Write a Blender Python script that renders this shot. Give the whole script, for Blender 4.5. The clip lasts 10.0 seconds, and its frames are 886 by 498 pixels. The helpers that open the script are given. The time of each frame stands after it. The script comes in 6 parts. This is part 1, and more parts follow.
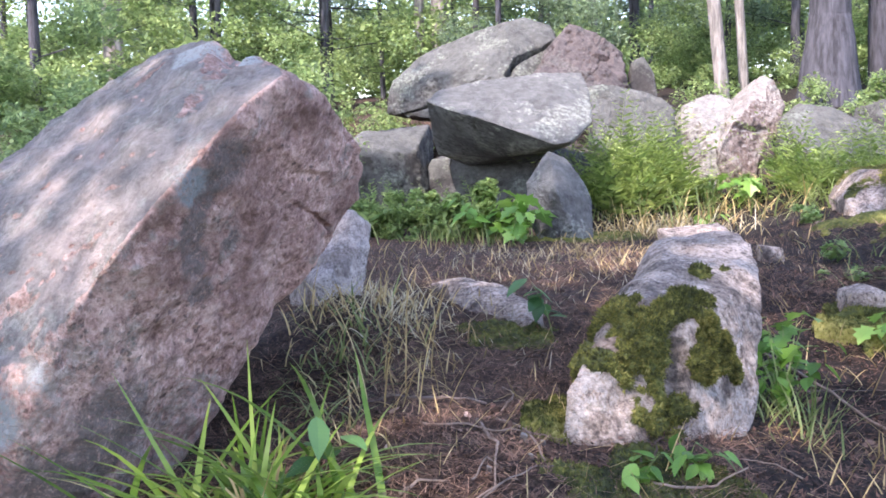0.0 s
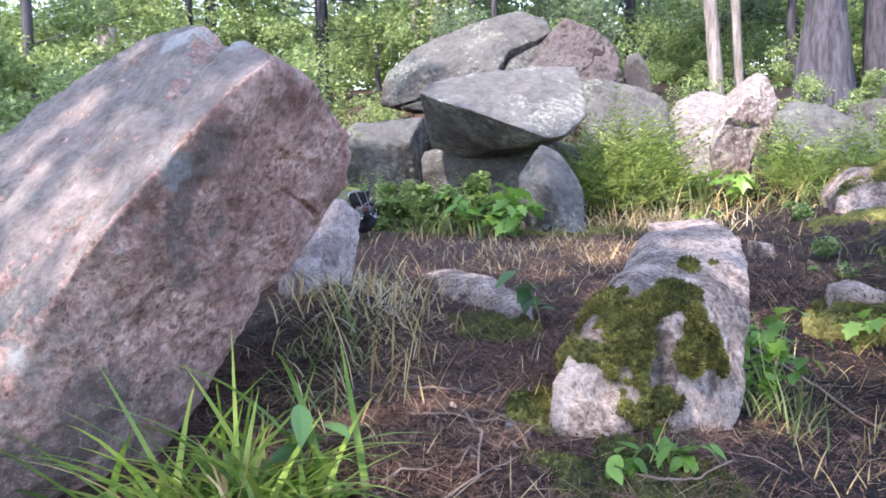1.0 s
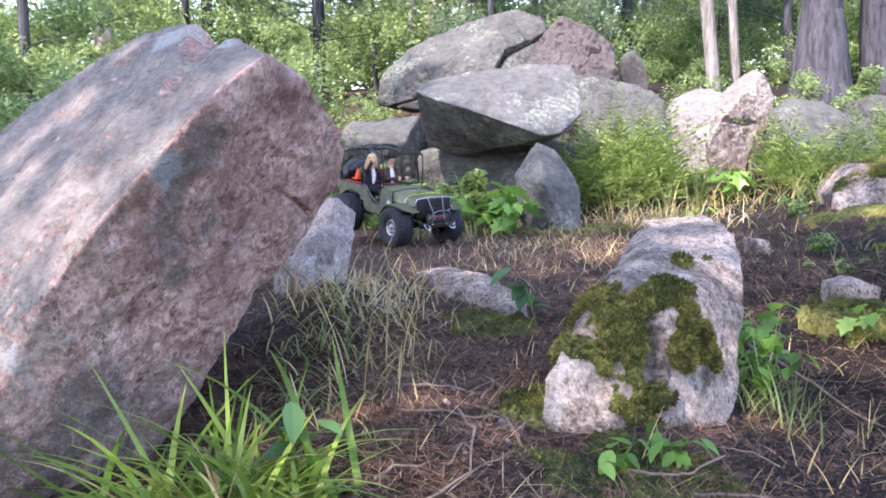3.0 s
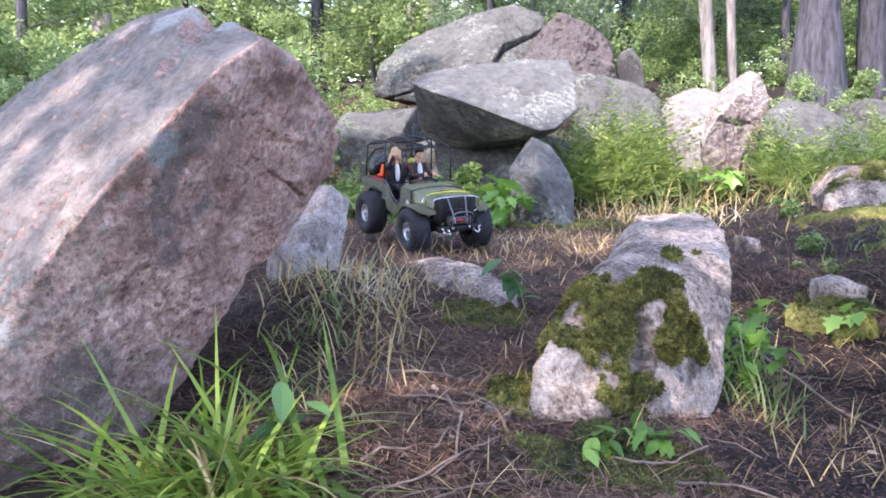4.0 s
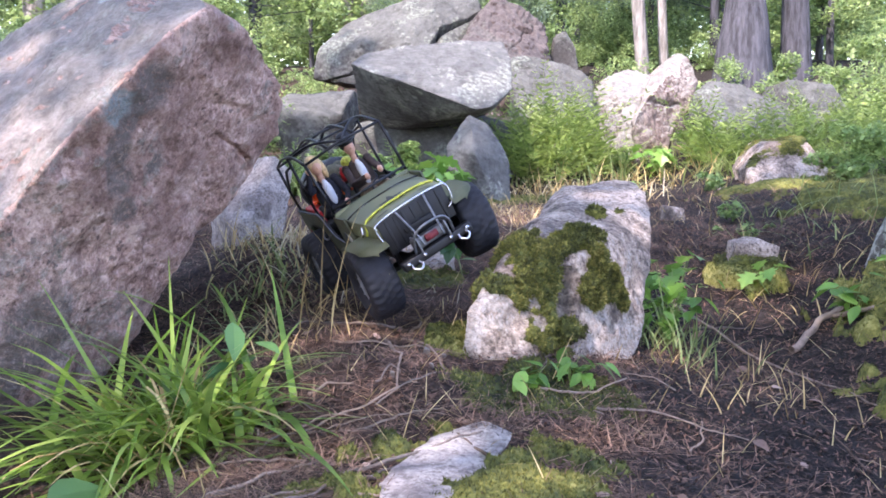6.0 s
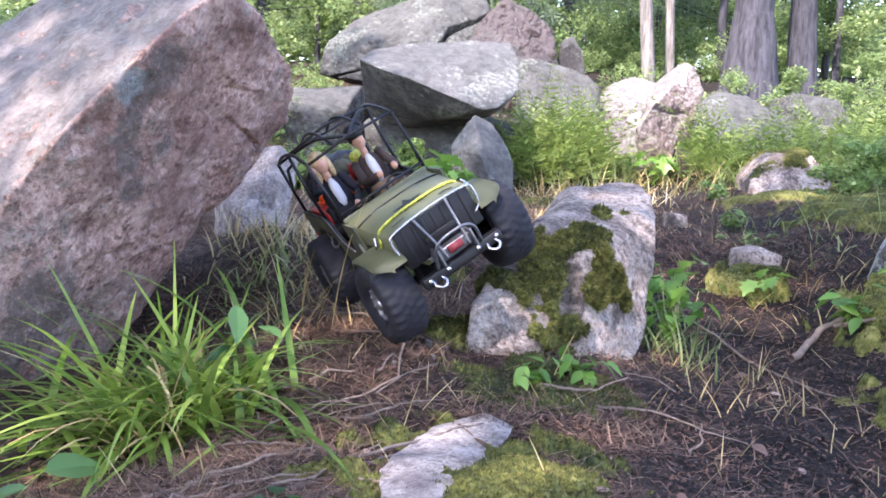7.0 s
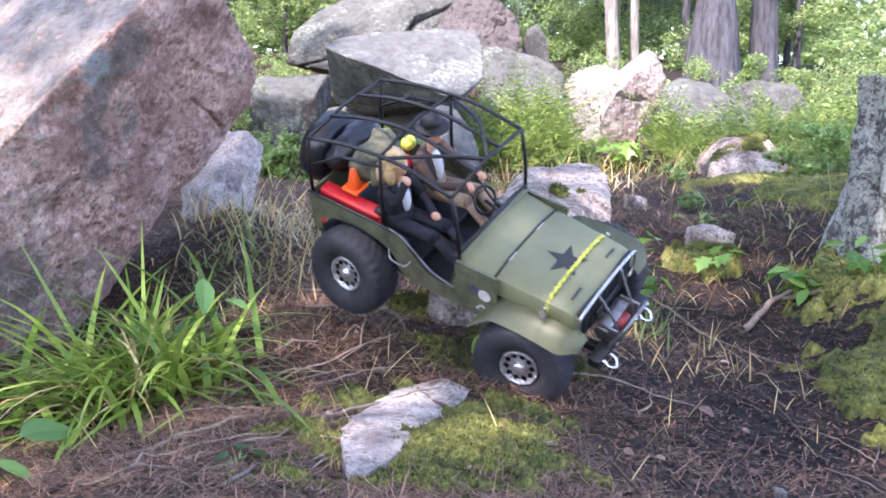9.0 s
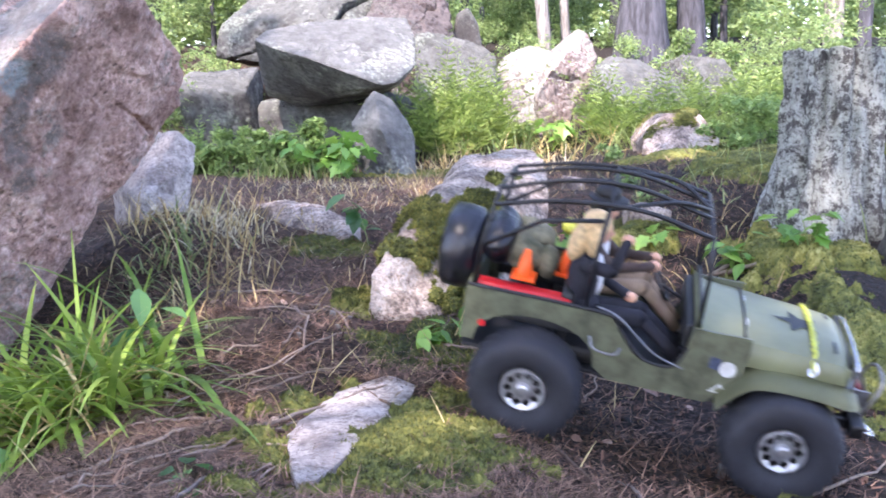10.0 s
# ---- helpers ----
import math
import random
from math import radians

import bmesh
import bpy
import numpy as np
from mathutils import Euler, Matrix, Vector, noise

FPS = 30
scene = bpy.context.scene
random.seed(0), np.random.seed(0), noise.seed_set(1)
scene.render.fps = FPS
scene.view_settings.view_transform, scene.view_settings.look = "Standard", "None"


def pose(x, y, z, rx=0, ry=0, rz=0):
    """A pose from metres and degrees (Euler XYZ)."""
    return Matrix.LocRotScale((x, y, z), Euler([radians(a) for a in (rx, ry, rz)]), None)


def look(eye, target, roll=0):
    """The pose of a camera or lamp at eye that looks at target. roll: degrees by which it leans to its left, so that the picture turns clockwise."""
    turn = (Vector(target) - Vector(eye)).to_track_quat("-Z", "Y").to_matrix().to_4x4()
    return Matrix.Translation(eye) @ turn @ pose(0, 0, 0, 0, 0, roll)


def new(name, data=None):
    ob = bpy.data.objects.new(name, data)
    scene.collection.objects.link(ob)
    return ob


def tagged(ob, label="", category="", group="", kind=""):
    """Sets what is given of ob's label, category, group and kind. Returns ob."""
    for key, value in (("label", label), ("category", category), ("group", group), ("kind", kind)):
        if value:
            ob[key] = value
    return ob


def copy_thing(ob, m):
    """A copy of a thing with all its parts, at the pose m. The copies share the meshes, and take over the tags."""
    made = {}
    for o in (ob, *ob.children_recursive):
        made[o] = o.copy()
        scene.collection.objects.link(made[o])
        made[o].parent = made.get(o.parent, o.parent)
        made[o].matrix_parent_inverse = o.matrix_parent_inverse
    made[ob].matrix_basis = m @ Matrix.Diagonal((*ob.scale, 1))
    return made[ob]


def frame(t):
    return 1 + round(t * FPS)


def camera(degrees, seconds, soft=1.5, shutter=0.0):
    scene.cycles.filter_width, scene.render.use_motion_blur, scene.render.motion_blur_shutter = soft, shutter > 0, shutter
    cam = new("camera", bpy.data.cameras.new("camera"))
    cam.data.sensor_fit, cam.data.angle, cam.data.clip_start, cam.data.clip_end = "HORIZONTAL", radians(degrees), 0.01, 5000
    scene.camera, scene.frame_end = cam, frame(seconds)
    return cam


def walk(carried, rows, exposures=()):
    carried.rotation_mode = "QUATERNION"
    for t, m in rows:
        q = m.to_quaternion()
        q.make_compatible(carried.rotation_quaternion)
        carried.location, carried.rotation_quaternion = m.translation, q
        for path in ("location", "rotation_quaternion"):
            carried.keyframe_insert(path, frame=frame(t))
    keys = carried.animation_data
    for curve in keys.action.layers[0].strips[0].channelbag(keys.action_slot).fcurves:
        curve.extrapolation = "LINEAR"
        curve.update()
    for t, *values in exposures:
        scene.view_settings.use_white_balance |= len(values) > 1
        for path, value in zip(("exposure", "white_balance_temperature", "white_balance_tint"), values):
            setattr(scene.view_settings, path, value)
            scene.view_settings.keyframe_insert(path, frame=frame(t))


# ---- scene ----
# camera and its way
cam = camera(50.0, 10.0, shutter=0.35, soft=1.7)
PATH = [
    (0, (0.039, 0.123, 0.517), (-0.136, 2.106, 0.318), -1.4),
    (0.5, (0.039, 0.127, 0.509), (-0.136, 2.108, 0.302), -0.6),
    (1, (0.049, 0.131, 0.507), (-0.113, 2.113, 0.296), -0.6),
    (1.5, (0.057, 0.145, 0.51), (-0.089, 2.128, 0.299), -0.7),
    (2, (0.061, 0.142, 0.504), (-0.077, 2.128, 0.306), 0.2),
    (3.5, (0.06, 0.124, 0.501), (-0.108, 2.105, 0.282), -1.3),
    (4, (0.065, 0.116, 0.491), (-0.082, 2.099, 0.268), 0.5),
    (4.5, (0.066, 0.109, 0.485), (-0.064, 2.093, 0.269), 1.0),
    (4.8, (0.071, 0.086, 0.489), (-0.027, 2.07, 0.263), 0.6),
    (5, (0.079, 0.043, 0.497), (0.041, 2.027, 0.251), -0.2),
    (5.5, (0.08, -0.008, 0.467), (0.052, 1.976, 0.221), -0.5),
    (7, (0.063, -0.009, 0.425), (0.045, 1.976, 0.186), 2.5),
    (7.5, (0.06, -0.019, 0.413), (0.031, 1.965, 0.166), 2.4),
    (8, (0.063, -0.024, 0.413), (0.037, 1.961, 0.174), 2.3),
    (8.5, (0.072, -0.056, 0.41), (0.068, 1.929, 0.164), 2.2),
    (9, (0.084, -0.073, 0.404), (0.127, 1.91, 0.15), 2.1),
    (9.5, (0.073, -0.074, 0.408), (0.161, 1.907, 0.147), -0.2),
    (10, (0.09, -0.065, 0.42), (0.253, 1.908, 0.135), -0.4),
]
walk(cam, [(t, look(eye, target, roll)) for t, eye, target, roll in PATH],
     exposures=[(0, 2.33, 6620, 28), (4.5, 2.43, 6600, 29), (7.5, 2.57, 6580, 29), (10, 2.76, 6600, 29)])

# daylight: open sky and one sun through the trees
world = bpy.data.worlds.new("sky_world")
scene.world = world
world.use_nodes = True
wn = world.node_tree
sky = wn.nodes.new("ShaderNodeTexSky")
sky.sky_type, sky.sun_disc = "NISHITA", False
SUN_EL, SUN_AZ = 54.0, -148.0      # degrees; azimuth from +y towards +x
sky.sun_elevation, sky.sun_rotation = radians(SUN_EL), radians(SUN_AZ)
wn.links.new(sky.outputs[0], wn.nodes["Background"].inputs[0])
wn.nodes["Background"].inputs[1].default_value = 0.15
sun = new("sun", bpy.data.lights.new("sun", "SUN"))
sun.data.energy, sun.data.angle, sun.data.color = 2.05, radians(0.6), (1.0, 0.95, 0.87)
sd = Vector((math.sin(radians(SUN_AZ)) * math.cos(radians(SUN_EL)), math.cos(radians(SUN_AZ)) * math.cos(radians(SUN_EL)), math.sin(radians(SUN_EL))))
sun.matrix_world = look(sd * 30, (0, 0, 0))


# ---- materials ----
def lin(r, g, b):
    """A colour of 0 to 255 as the linear values that nodes take."""
    return tuple(((c / 255) / 12.92 if c / 255 <= 0.04045 else ((c / 255 + 0.055) / 1.055) ** 2.4) for c in (r, g, b)) + (1.0,)


class Mat:
    """A short hand for node materials."""

    def __init__(self, name, rough=0.8, metal=0.0):
        self.m = bpy.data.materials.new(name)
        self.m.use_nodes = True
        self.t = self.m.node_tree
        self.b = self.t.nodes["Principled BSDF"]
        self.b.inputs["Roughness"].default_value = rough
        self.b.inputs["Metallic"].default_value = metal
        self.geo = self.t.nodes.new("ShaderNodeNewGeometry")
        self.co = self.t.nodes.new("ShaderNodeTexCoord").outputs["Object"]

    def put(self, socket, value):
        if isinstance(value, bpy.types.NodeSocket):
            self.t.links.new(value, socket)
        else:
            socket.default_value = value

    def noise(self, scale, detail=4.0, rough=0.55, dist=0.0, co=None):
        n = self.t.nodes.new("ShaderNodeTexNoise")
        n.inputs["Scale"].default_value, n.inputs["Detail"].default_value = scale, detail
        n.inputs["Roughness"].default_value, n.inputs["Distortion"].default_value = rough, dist
        self.t.links.new(co or self.co, n.inputs["Vector"])
        return n.outputs["Fac"]

    def cells(self, scale, out="Color", feature="F1"):
        n = self.t.nodes.new("ShaderNodeTexVoronoi")
        n.feature = feature
        n.inputs["Scale"].default_value = scale
        self.t.links.new(self.co, n.inputs["Vector"])
        return n.outputs[out]

    def ramp(self, fac, stops):
        n = self.t.nodes.new("ShaderNodeValToRGB")
        el = n.color_ramp.elements
        while len(el) < len(stops):
            el.new(0.5)
        for e, (p, c) in zip(el, stops):
            e.position = p
            e.color = c if not isinstance(c, (int, float)) else (c, c, c, 1)
        self.put(n.inputs["Fac"], fac)
        return n.outputs["Color"]

    def mix(self, fac, a, b, how="MIX"):
        n = self.t.nodes.new("ShaderNodeMix")
        n.data_type, n.blend_type = "RGBA", how
        self.put(n.inputs["Factor"], fac)
        self.put(n.inputs["A"], a)
        self.put(n.inputs["B"], b)
        return n.outputs["Result"]

    def math(self, how, a, b=0.0):
        n = self.t.nodes.new("ShaderNodeMath")
        n.operation = how
        n.use_clamp = how in ("ADD", "SUBTRACT")
        self.put(n.inputs[0], a)
        self.put(n.inputs[1], b)
        return n.outputs[0]

    def facing(self, direction, low, high):
        """0 to 1 where the surface's normal turns towards a fixed direction of the world."""
        n = self.t.nodes.new("ShaderNodeVectorMath")
        n.operation = "DOT_PRODUCT"
        self.t.links.new(self.geo.outputs["Normal"], n.inputs[0])
        n.inputs[1].default_value = Vector(direction).normalized()
        r = self.t.nodes.new("ShaderNodeMapRange")
        r.inputs["From Min"].default_value, r.inputs["From Max"].default_value = low, high
        self.t.links.new(n.outputs["Value"], r.inputs["Value"])
        return r.outputs[0]

    def bump(self, height, strength=0.5, distance=0.005):
        n = self.t.nodes.new("ShaderNodeBump")
        n.inputs["Strength"].default_value, n.inputs["Distance"].default_value = strength, distance
        self.put(n.inputs["Height"], height)
        self.t.links.new(n.outputs["Normal"], self.b.inputs["Normal"])

    def colour(self, value):
        self.put(self.b.inputs["Base Color"], value)
        return self

    def island(self):
        return self.geo.outputs["Random Per Island"]

    def each(self):
        return self.t.nodes.new("ShaderNodeObjectInfo").outputs["Random"]


def granite(name, dark, mid, light, lichen=0.5, crust=lin(176, 184, 178), weather=None, facing=(0, 0.25, 1), span=(0.15, 0.55), scale=1.0, blotch=None, pits=1.0, marks=()):
    """Coarse granite: feldspar and dark mica grains, stains, grey weathered skin on one side and crusts of lichen."""
    a = Mat(name, 0.88)
    grain = a.math("ADD", a.math("MULTIPLY", a.noise(105 * scale, 3, 0.75), 0.55), a.math("MULTIPLY", a.noise(34 * scale, 4, 0.7), 0.45))
    base = a.ramp(grain, [(0.36, dark), (0.49, mid), (0.62, light)])
    specks = a.ramp(a.cells(190 * scale, "Color"), [(0.12, 1.0), (0.20, 0.0)])
    base = a.mix(a.math("MULTIPLY", specks, 0.6), base, lin(46, 40, 40))
    stain = a.noise(4.2 * scale, 7, 0.68, 0.6)
    base = a.mix(a.ramp(stain, [(0.38, 0.75), (0.56, 0.0)]), base, blotch or dark)
    base = a.mix(a.ramp(a.noise(16 * scale, 6, 0.7), [(0.55, 0.0), (0.68, 0.55)]), base, light)
    base = a.mix(a.ramp(a.noise(12 * scale, 9, 0.78, 0.4), [(0.40, 0.6), (0.50, 0.0)]), base, dark)
    if weather:
        edge = a.math("ADD", a.facing(facing, *span), a.math("MULTIPLY", a.math("SUBTRACT", a.noise(8 * scale, 7, 0.65), 0.5), 0.85))
        skin = a.ramp(edge, [(0.35, 0.0), (0.60, 1.0)])
        grey = a.mix(a.ramp(a.noise(55 * scale, 5, 0.75), [(0.36, 0.0), (0.64, 1.0)]), tuple(c * 0.5 for c in weather[:3]) + (1,), weather)
        grey = a.mix(a.ramp(a.noise(7 * scale, 7, 0.7), [(0.48, 0.0), (0.66, 0.6)]), grey, a.mix(0.6, weather, light))
        grey = a.mix(a.ramp(a.noise(15 * scale, 9, 0.78, 0.3), [(0.40, 0.55), (0.50, 0.0)]), grey, tuple(c * 0.38 for c in weather[:3]) + (1,))
        base = a.mix(a.math("MULTIPLY", skin, 0.88), base, grey)
    patch = a.math("MULTIPLY", a.ramp(a.noise(5.5 * scale, 8, 0.70), [(0.535, 0.0), (0.57, 1.0)]), a.ramp(a.noise(85 * scale, 4, 0.8), [(0.40, 0.0), (0.52, 1.0)]))
    dots = a.math("MULTIPLY", a.ramp(a.cells(26 * scale, "Distance"), [(0.16, 1.0), (0.26, 0.0)]), a.ramp(a.noise(3.1 * scale, 3), [(0.48, 0.0), (0.56, 1.0)]))
    spots = a.math("MAXIMUM", patch, a.math("MULTIPLY", dots, a.ramp(a.noise(120 * scale, 3, 0.8), [(0.36, 0.0), (0.5, 1.0)])))
    crusts = a.mix(a.ramp(a.noise(110 * scale, 3, 0.7), [(0.4, 0.0), (0.6, 1.0)]), tuple(c * 0.45 for c in crust[:3]) + (1,), crust)
    base = a.mix(a.math("MULTIPLY", spots, lichen), base, crusts)
    for place, reach, tint in marks:
        gap = a.t.nodes.new("ShaderNodeVectorMath")
        gap.operation = "DISTANCE"
        a.t.links.new(a.geo.outputs["Position"], gap.inputs[0])
        gap.inputs[1].default_value = place
        near = a.math("SUBTRACT", 1.0, a.math("DIVIDE", gap.outputs["Value"], reach))
        near = a.math("ADD", near, a.math("MULTIPLY", a.math("SUBTRACT", a.noise(24, 7, 0.75), 0.42), 1.1))
        near = a.math("MULTIPLY", a.ramp(near, [(0.3, 0.0), (0.55, 1.0)]), a.ramp(a.noise(120, 5, 0.85), [(0.36, 0.0), (0.5, 1.0)]))
        base = a.mix(a.math("MULTIPLY", near, 0.85), base, tint)
    a.colour(base)
    relief = a.math("ADD", a.math("MULTIPLY", a.noise(42 * scale, 7, 0.75), 0.7), a.math("MULTIPLY", a.noise(190 * scale, 3, 0.7), 0.3))
    relief = a.math("ADD", relief, a.math("MULTIPLY", spots, 0.12))
    a.bump(relief, 0.9, 0.011 * pits / scale)
    return a.m


DARK_CRUST, BLUE_CRUST, PALE_CRUST = lin(116, 108, 103), lin(150, 160, 160), lin(184, 190, 188)
PINK_GRANITE = granite("pink_granite", lin(108, 80, 71), lin(200, 163, 150), lin(236, 208, 195), 0.45, lin(178, 182, 172), lin(158, 155, 150), (-0.75, -0.1, 0.85), (0.42, 0.72), 0.8, lin(146, 114, 105), 1.9,
                       [((-0.4, 1.519, 0.51), 0.07, DARK_CRUST), ((-0.43, 1.5, 0.46), 0.05, DARK_CRUST), ((-0.462, 1.51, 0.41), 0.05, DARK_CRUST), ((-0.47, 1.545, 0.36), 0.045, DARK_CRUST), ((-0.48, 1.58, 0.31), 0.04, DARK_CRUST), ((-0.428, 1.607, 0.383), 0.03, DARK_CRUST),
                        ((-0.443, 1.468, 0.478), 0.045, BLUE_CRUST), ((-0.565, 1.4, 0.469), 0.06, BLUE_CRUST), ((-0.608, 1.4, 0.438), 0.06, PALE_CRUST), ((-0.643, 1.34, 0.234), 0.06, PALE_CRUST), ((-0.557, 1.85, 0.706), 0.07, PALE_CRUST), ((-0.42, 1.68, 0.665), 0.05, PALE_CRUST), ((-0.62, 1.345, 0.33), 0.05, DARK_CRUST), ((-0.62, 1.5, 0.12), 0.13, DARK_CRUST), ((-0.66, 1.42, 0.02), 0.12, DARK_CRUST), ((-0.72, 1.36, 0.16), 0.07, BLUE_CRUST)])
LICHEN_GRANITE = granite("lichened_granite", lin(56, 56, 55), lin(98, 99, 97), lin(130, 131, 128), 0.95, lin(158, 163, 154), lin(116, 118, 116), (0, -0.3, 1), (0.1, 0.5), 0.42, lin(80, 80, 80), 1.5)
GREY_GRANITE = granite("grey_granite", lin(48, 49, 47), lin(94, 95, 92), lin(132, 133, 128), 0.85, lin(156, 163, 150), lin(114, 116, 111), (0, -0.2, 1), (0.1, 0.6), 0.5, lin(74, 70, 69), 2.2)
WARM_GRANITE = granite("warm_granite", lin(50, 42, 40), lin(88, 76, 72), lin(120, 106, 100), 0.35, lin(140, 142, 136), lin(112, 104, 102), (0, 0, 1), (0.1, 0.6), 0.5, lin(66, 52, 50), 2.0)
ROSE_GRANITE = granite("rose_granite", lin(50, 44, 43), lin(190, 172, 158), lin(230, 216, 203), 0.6, lin(212, 208, 204), None, scale=1.1, blotch=lin(62, 54, 54), pits=2.4)
PALE_GRANITE = granite("pale_granite", lin(74, 68, 66), lin(134, 130, 124), lin(176, 171, 164), 0.7, lin(192, 194, 184), lin(158, 156, 150), (0, 0, 1), (0.0, 0.6), 0.6, lin(104, 94, 90), 1.6)
SPLIT_GRANITE = granite("split_granite", lin(74, 62, 58), lin(140, 128, 119), lin(188, 177, 167), 0.5, lin(190, 192, 182), lin(168, 163, 156), (-0.4, -0.2, 1), (0.35, 0.7), 0.6, lin(112, 92, 84), 1.8)
WHITE_GRANITE = granite("white_granite", lin(104, 94, 92), lin(198, 188, 182), lin(230, 223, 218), 0.2, lin(226, 224, 220), None, scale=1.3, blotch=lin(172, 160, 156), pits=3.5)


def soil():
    a = Mat("needle_soil", 0.95)
    fine = a.noise(85, 6, 0.75)
    base = a.ramp(fine, [(0.36, lin(14, 10, 8)), (0.51, lin(62, 43, 34)), (0.68, lin(146, 112, 91))])
    base = a.mix(a.ramp(a.noise(2.6, 5), [(0.40, 0.0), (0.62, 0.6)]), base, lin(52, 42, 36))
    base = a.mix(a.ramp(a.noise(7.0, 6, 0.65, 0.3), [(0.56, 0.0), (0.72, 0.5)]), base, lin(104, 84, 66))
    # Dark humus on the right; the shade there is painted in as lower tones.
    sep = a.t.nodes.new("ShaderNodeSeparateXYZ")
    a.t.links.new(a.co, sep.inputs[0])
    right_mask = a.math("MULTIPLY", a.math("ADD", sep.outputs["X"], a.math("MULTIPLY", a.math("SUBTRACT", a.noise(3.5, 6, 0.7), 0.5), 0.8)), 1.0)
    shaded_humus = a.ramp(fine, [(0.40, lin(7, 5, 4)), (0.56, lin(24, 17, 14)), (0.70, lin(76, 55, 46))])
    base = a.mix(a.ramp(right_mask, [(0.28, 0.0), (0.45, 0.9)]), base, shaded_humus)
    a.colour(base)
    a.bump(a.math("ADD", a.noise(130, 6, 0.85), a.noise(45, 5, 0.75)), 1.0, 0.014)
    return a.m


SOIL = soil()


def plain(name, c, rough=0.6, metal=0.0, var=0.15, scale=30.0, relief=0.0, c2=None):
    """A surface of one colour with slight uneven tone and wear."""
    a = Mat(name, rough, metal)
    n = a.noise(scale, 5, 0.6)
    d = c2 or tuple(v * (1 - 2.2 * var) for v in c[:3]) + (1,)
    a.colour(a.ramp(n, [(0.32, d), (0.62, c)]))
    if relief:
        a.bump(a.noise(scale * 4, 4), 0.5, relief)
    return a.m


def leafy(name, dark, mid, light, rough=0.5, glow=0.35):
    """Leaves: each one of its own tone, letting some light through."""
    a = Mat(name, rough)
    c = a.ramp(a.island(), [(0.0, dark), (0.5, mid), (1.0, light)])
    c = a.mix(a.ramp(a.noise(26, 3), [(0.35, 0.0), (0.7, 0.4)]), c, light)
    a.colour(c)
    tr = a.t.nodes.new("ShaderNodeBsdfTranslucent")
    a.put(tr.inputs["Color"], a.mix(0.35, c, light))
    mx = a.t.nodes.new("ShaderNodeMixShader")
    mx.inputs[0].default_value = glow
    out = a.t.nodes["Material Output"]
    a.t.links.new(a.b.outputs[0], mx.inputs[1])
    a.t.links.new(tr.outputs[0], mx.inputs[2])
    a.t.links.new(mx.outputs[0], out.inputs["Surface"])
    return a.m


SEDGE = leafy("sedge", lin(46, 82, 28), lin(94, 134, 46), lin(164, 188, 92), 0.32, 0.35)
GRASS = leafy("grass", lin(70, 90, 44), lin(110, 134, 70), lin(166, 178, 118), 0.45, 0.4)
DRY = leafy("dry_grass", lin(126, 102, 64), lin(180, 154, 102), lin(216, 198, 144), 0.7, 0.2)
NEEDLES = leafy("pine_needles", lin(18, 12, 9), lin(70, 48, 38), lin(170, 136, 112), 0.85, 0.0)


def mossy():
    """Moss: cushions from near black green to straw yellow, every shoot a little different."""
    a = Mat("moss", 0.95)
    tone = a.math("ADD", a.math("MULTIPLY", a.noise(11, 5, 0.65), 0.5), a.math("ADD", a.math("MULTIPLY", a.noise(75, 5, 0.75), 0.38), a.math("MULTIPLY", a.island(), 0.14)))
    a.colour(a.ramp(tone, [(0.36, lin(32, 40, 16)), (0.47, lin(78, 86, 38)), (0.57, lin(122, 123, 58)), (0.69, lin(176, 170, 102))]))
    a.bump(a.math("ADD", a.noise(150, 4, 0.8), a.noise(420, 3, 0.7)), 1.0, 0.008)
    return a.m


MOSS = mossy()
HERB = leafy("herb_leaves", lin(62, 92, 54), lin(104, 138, 78), lin(166, 190, 118), 0.5, 0.45)
WOODS = leafy("woodland_leaves", lin(48, 72, 50), lin(104, 134, 84), lin(178, 200, 132), 0.5, 0.5)
CONIFER = leafy("conifer_needles", lin(58, 80, 72), lin(96, 122, 100), lin(150, 172, 134), 0.6, 0.45)


def bark(name, dark, light, patches=None):
    a = Mat(name, 0.95)
    st = a.t.nodes.new("ShaderNodeMapping")
    st.inputs["Scale"].default_value = (1, 1, 0.16)
    a.t.links.new(a.co, st.inputs["Vector"])
    n = a.noise(26, 6, 0.65, 0.3, st.outputs[0])
    c = a.ramp(n, [(0.35, dark), (0.65, light)])
    h = n
    if patches:
        rough = a.noise(58, 6, 0.75)
        c = a.mix(a.ramp(rough, [(0.40, 0.0), (0.60, 0.8)]), dark, c)
        spots = a.math("MULTIPLY", a.ramp(a.noise(26, 9, 0.8), [(0.45, 0.0), (0.50, 1.0)]), a.ramp(a.noise(85, 4, 0.8), [(0.38, 0.0), (0.48, 1.0)]))
        c = a.mix(spots, c, a.mix(a.noise(120, 3), patches, light))
        h = a.math("ADD", a.math("MULTIPLY", n, 0.4), a.math("MULTIPLY", rough, 0.6))
    a.colour(c)
    a.bump(h, 1.0, 0.03)
    return a.m


BARK = bark("conifer_bark", lin(46, 46, 50), lin(92, 92, 99))
PALE_BARK = bark("pale_bark", lin(104, 99, 94), lin(170, 164, 157))
STUMP_BARK = bark("weathered_stump", lin(74, 73, 70), lin(136, 134, 130), lin(206, 214, 202))
TWIG = plain("twig_bark", lin(150, 132, 118), 0.9, 0, 0.2, 60, 0.002)


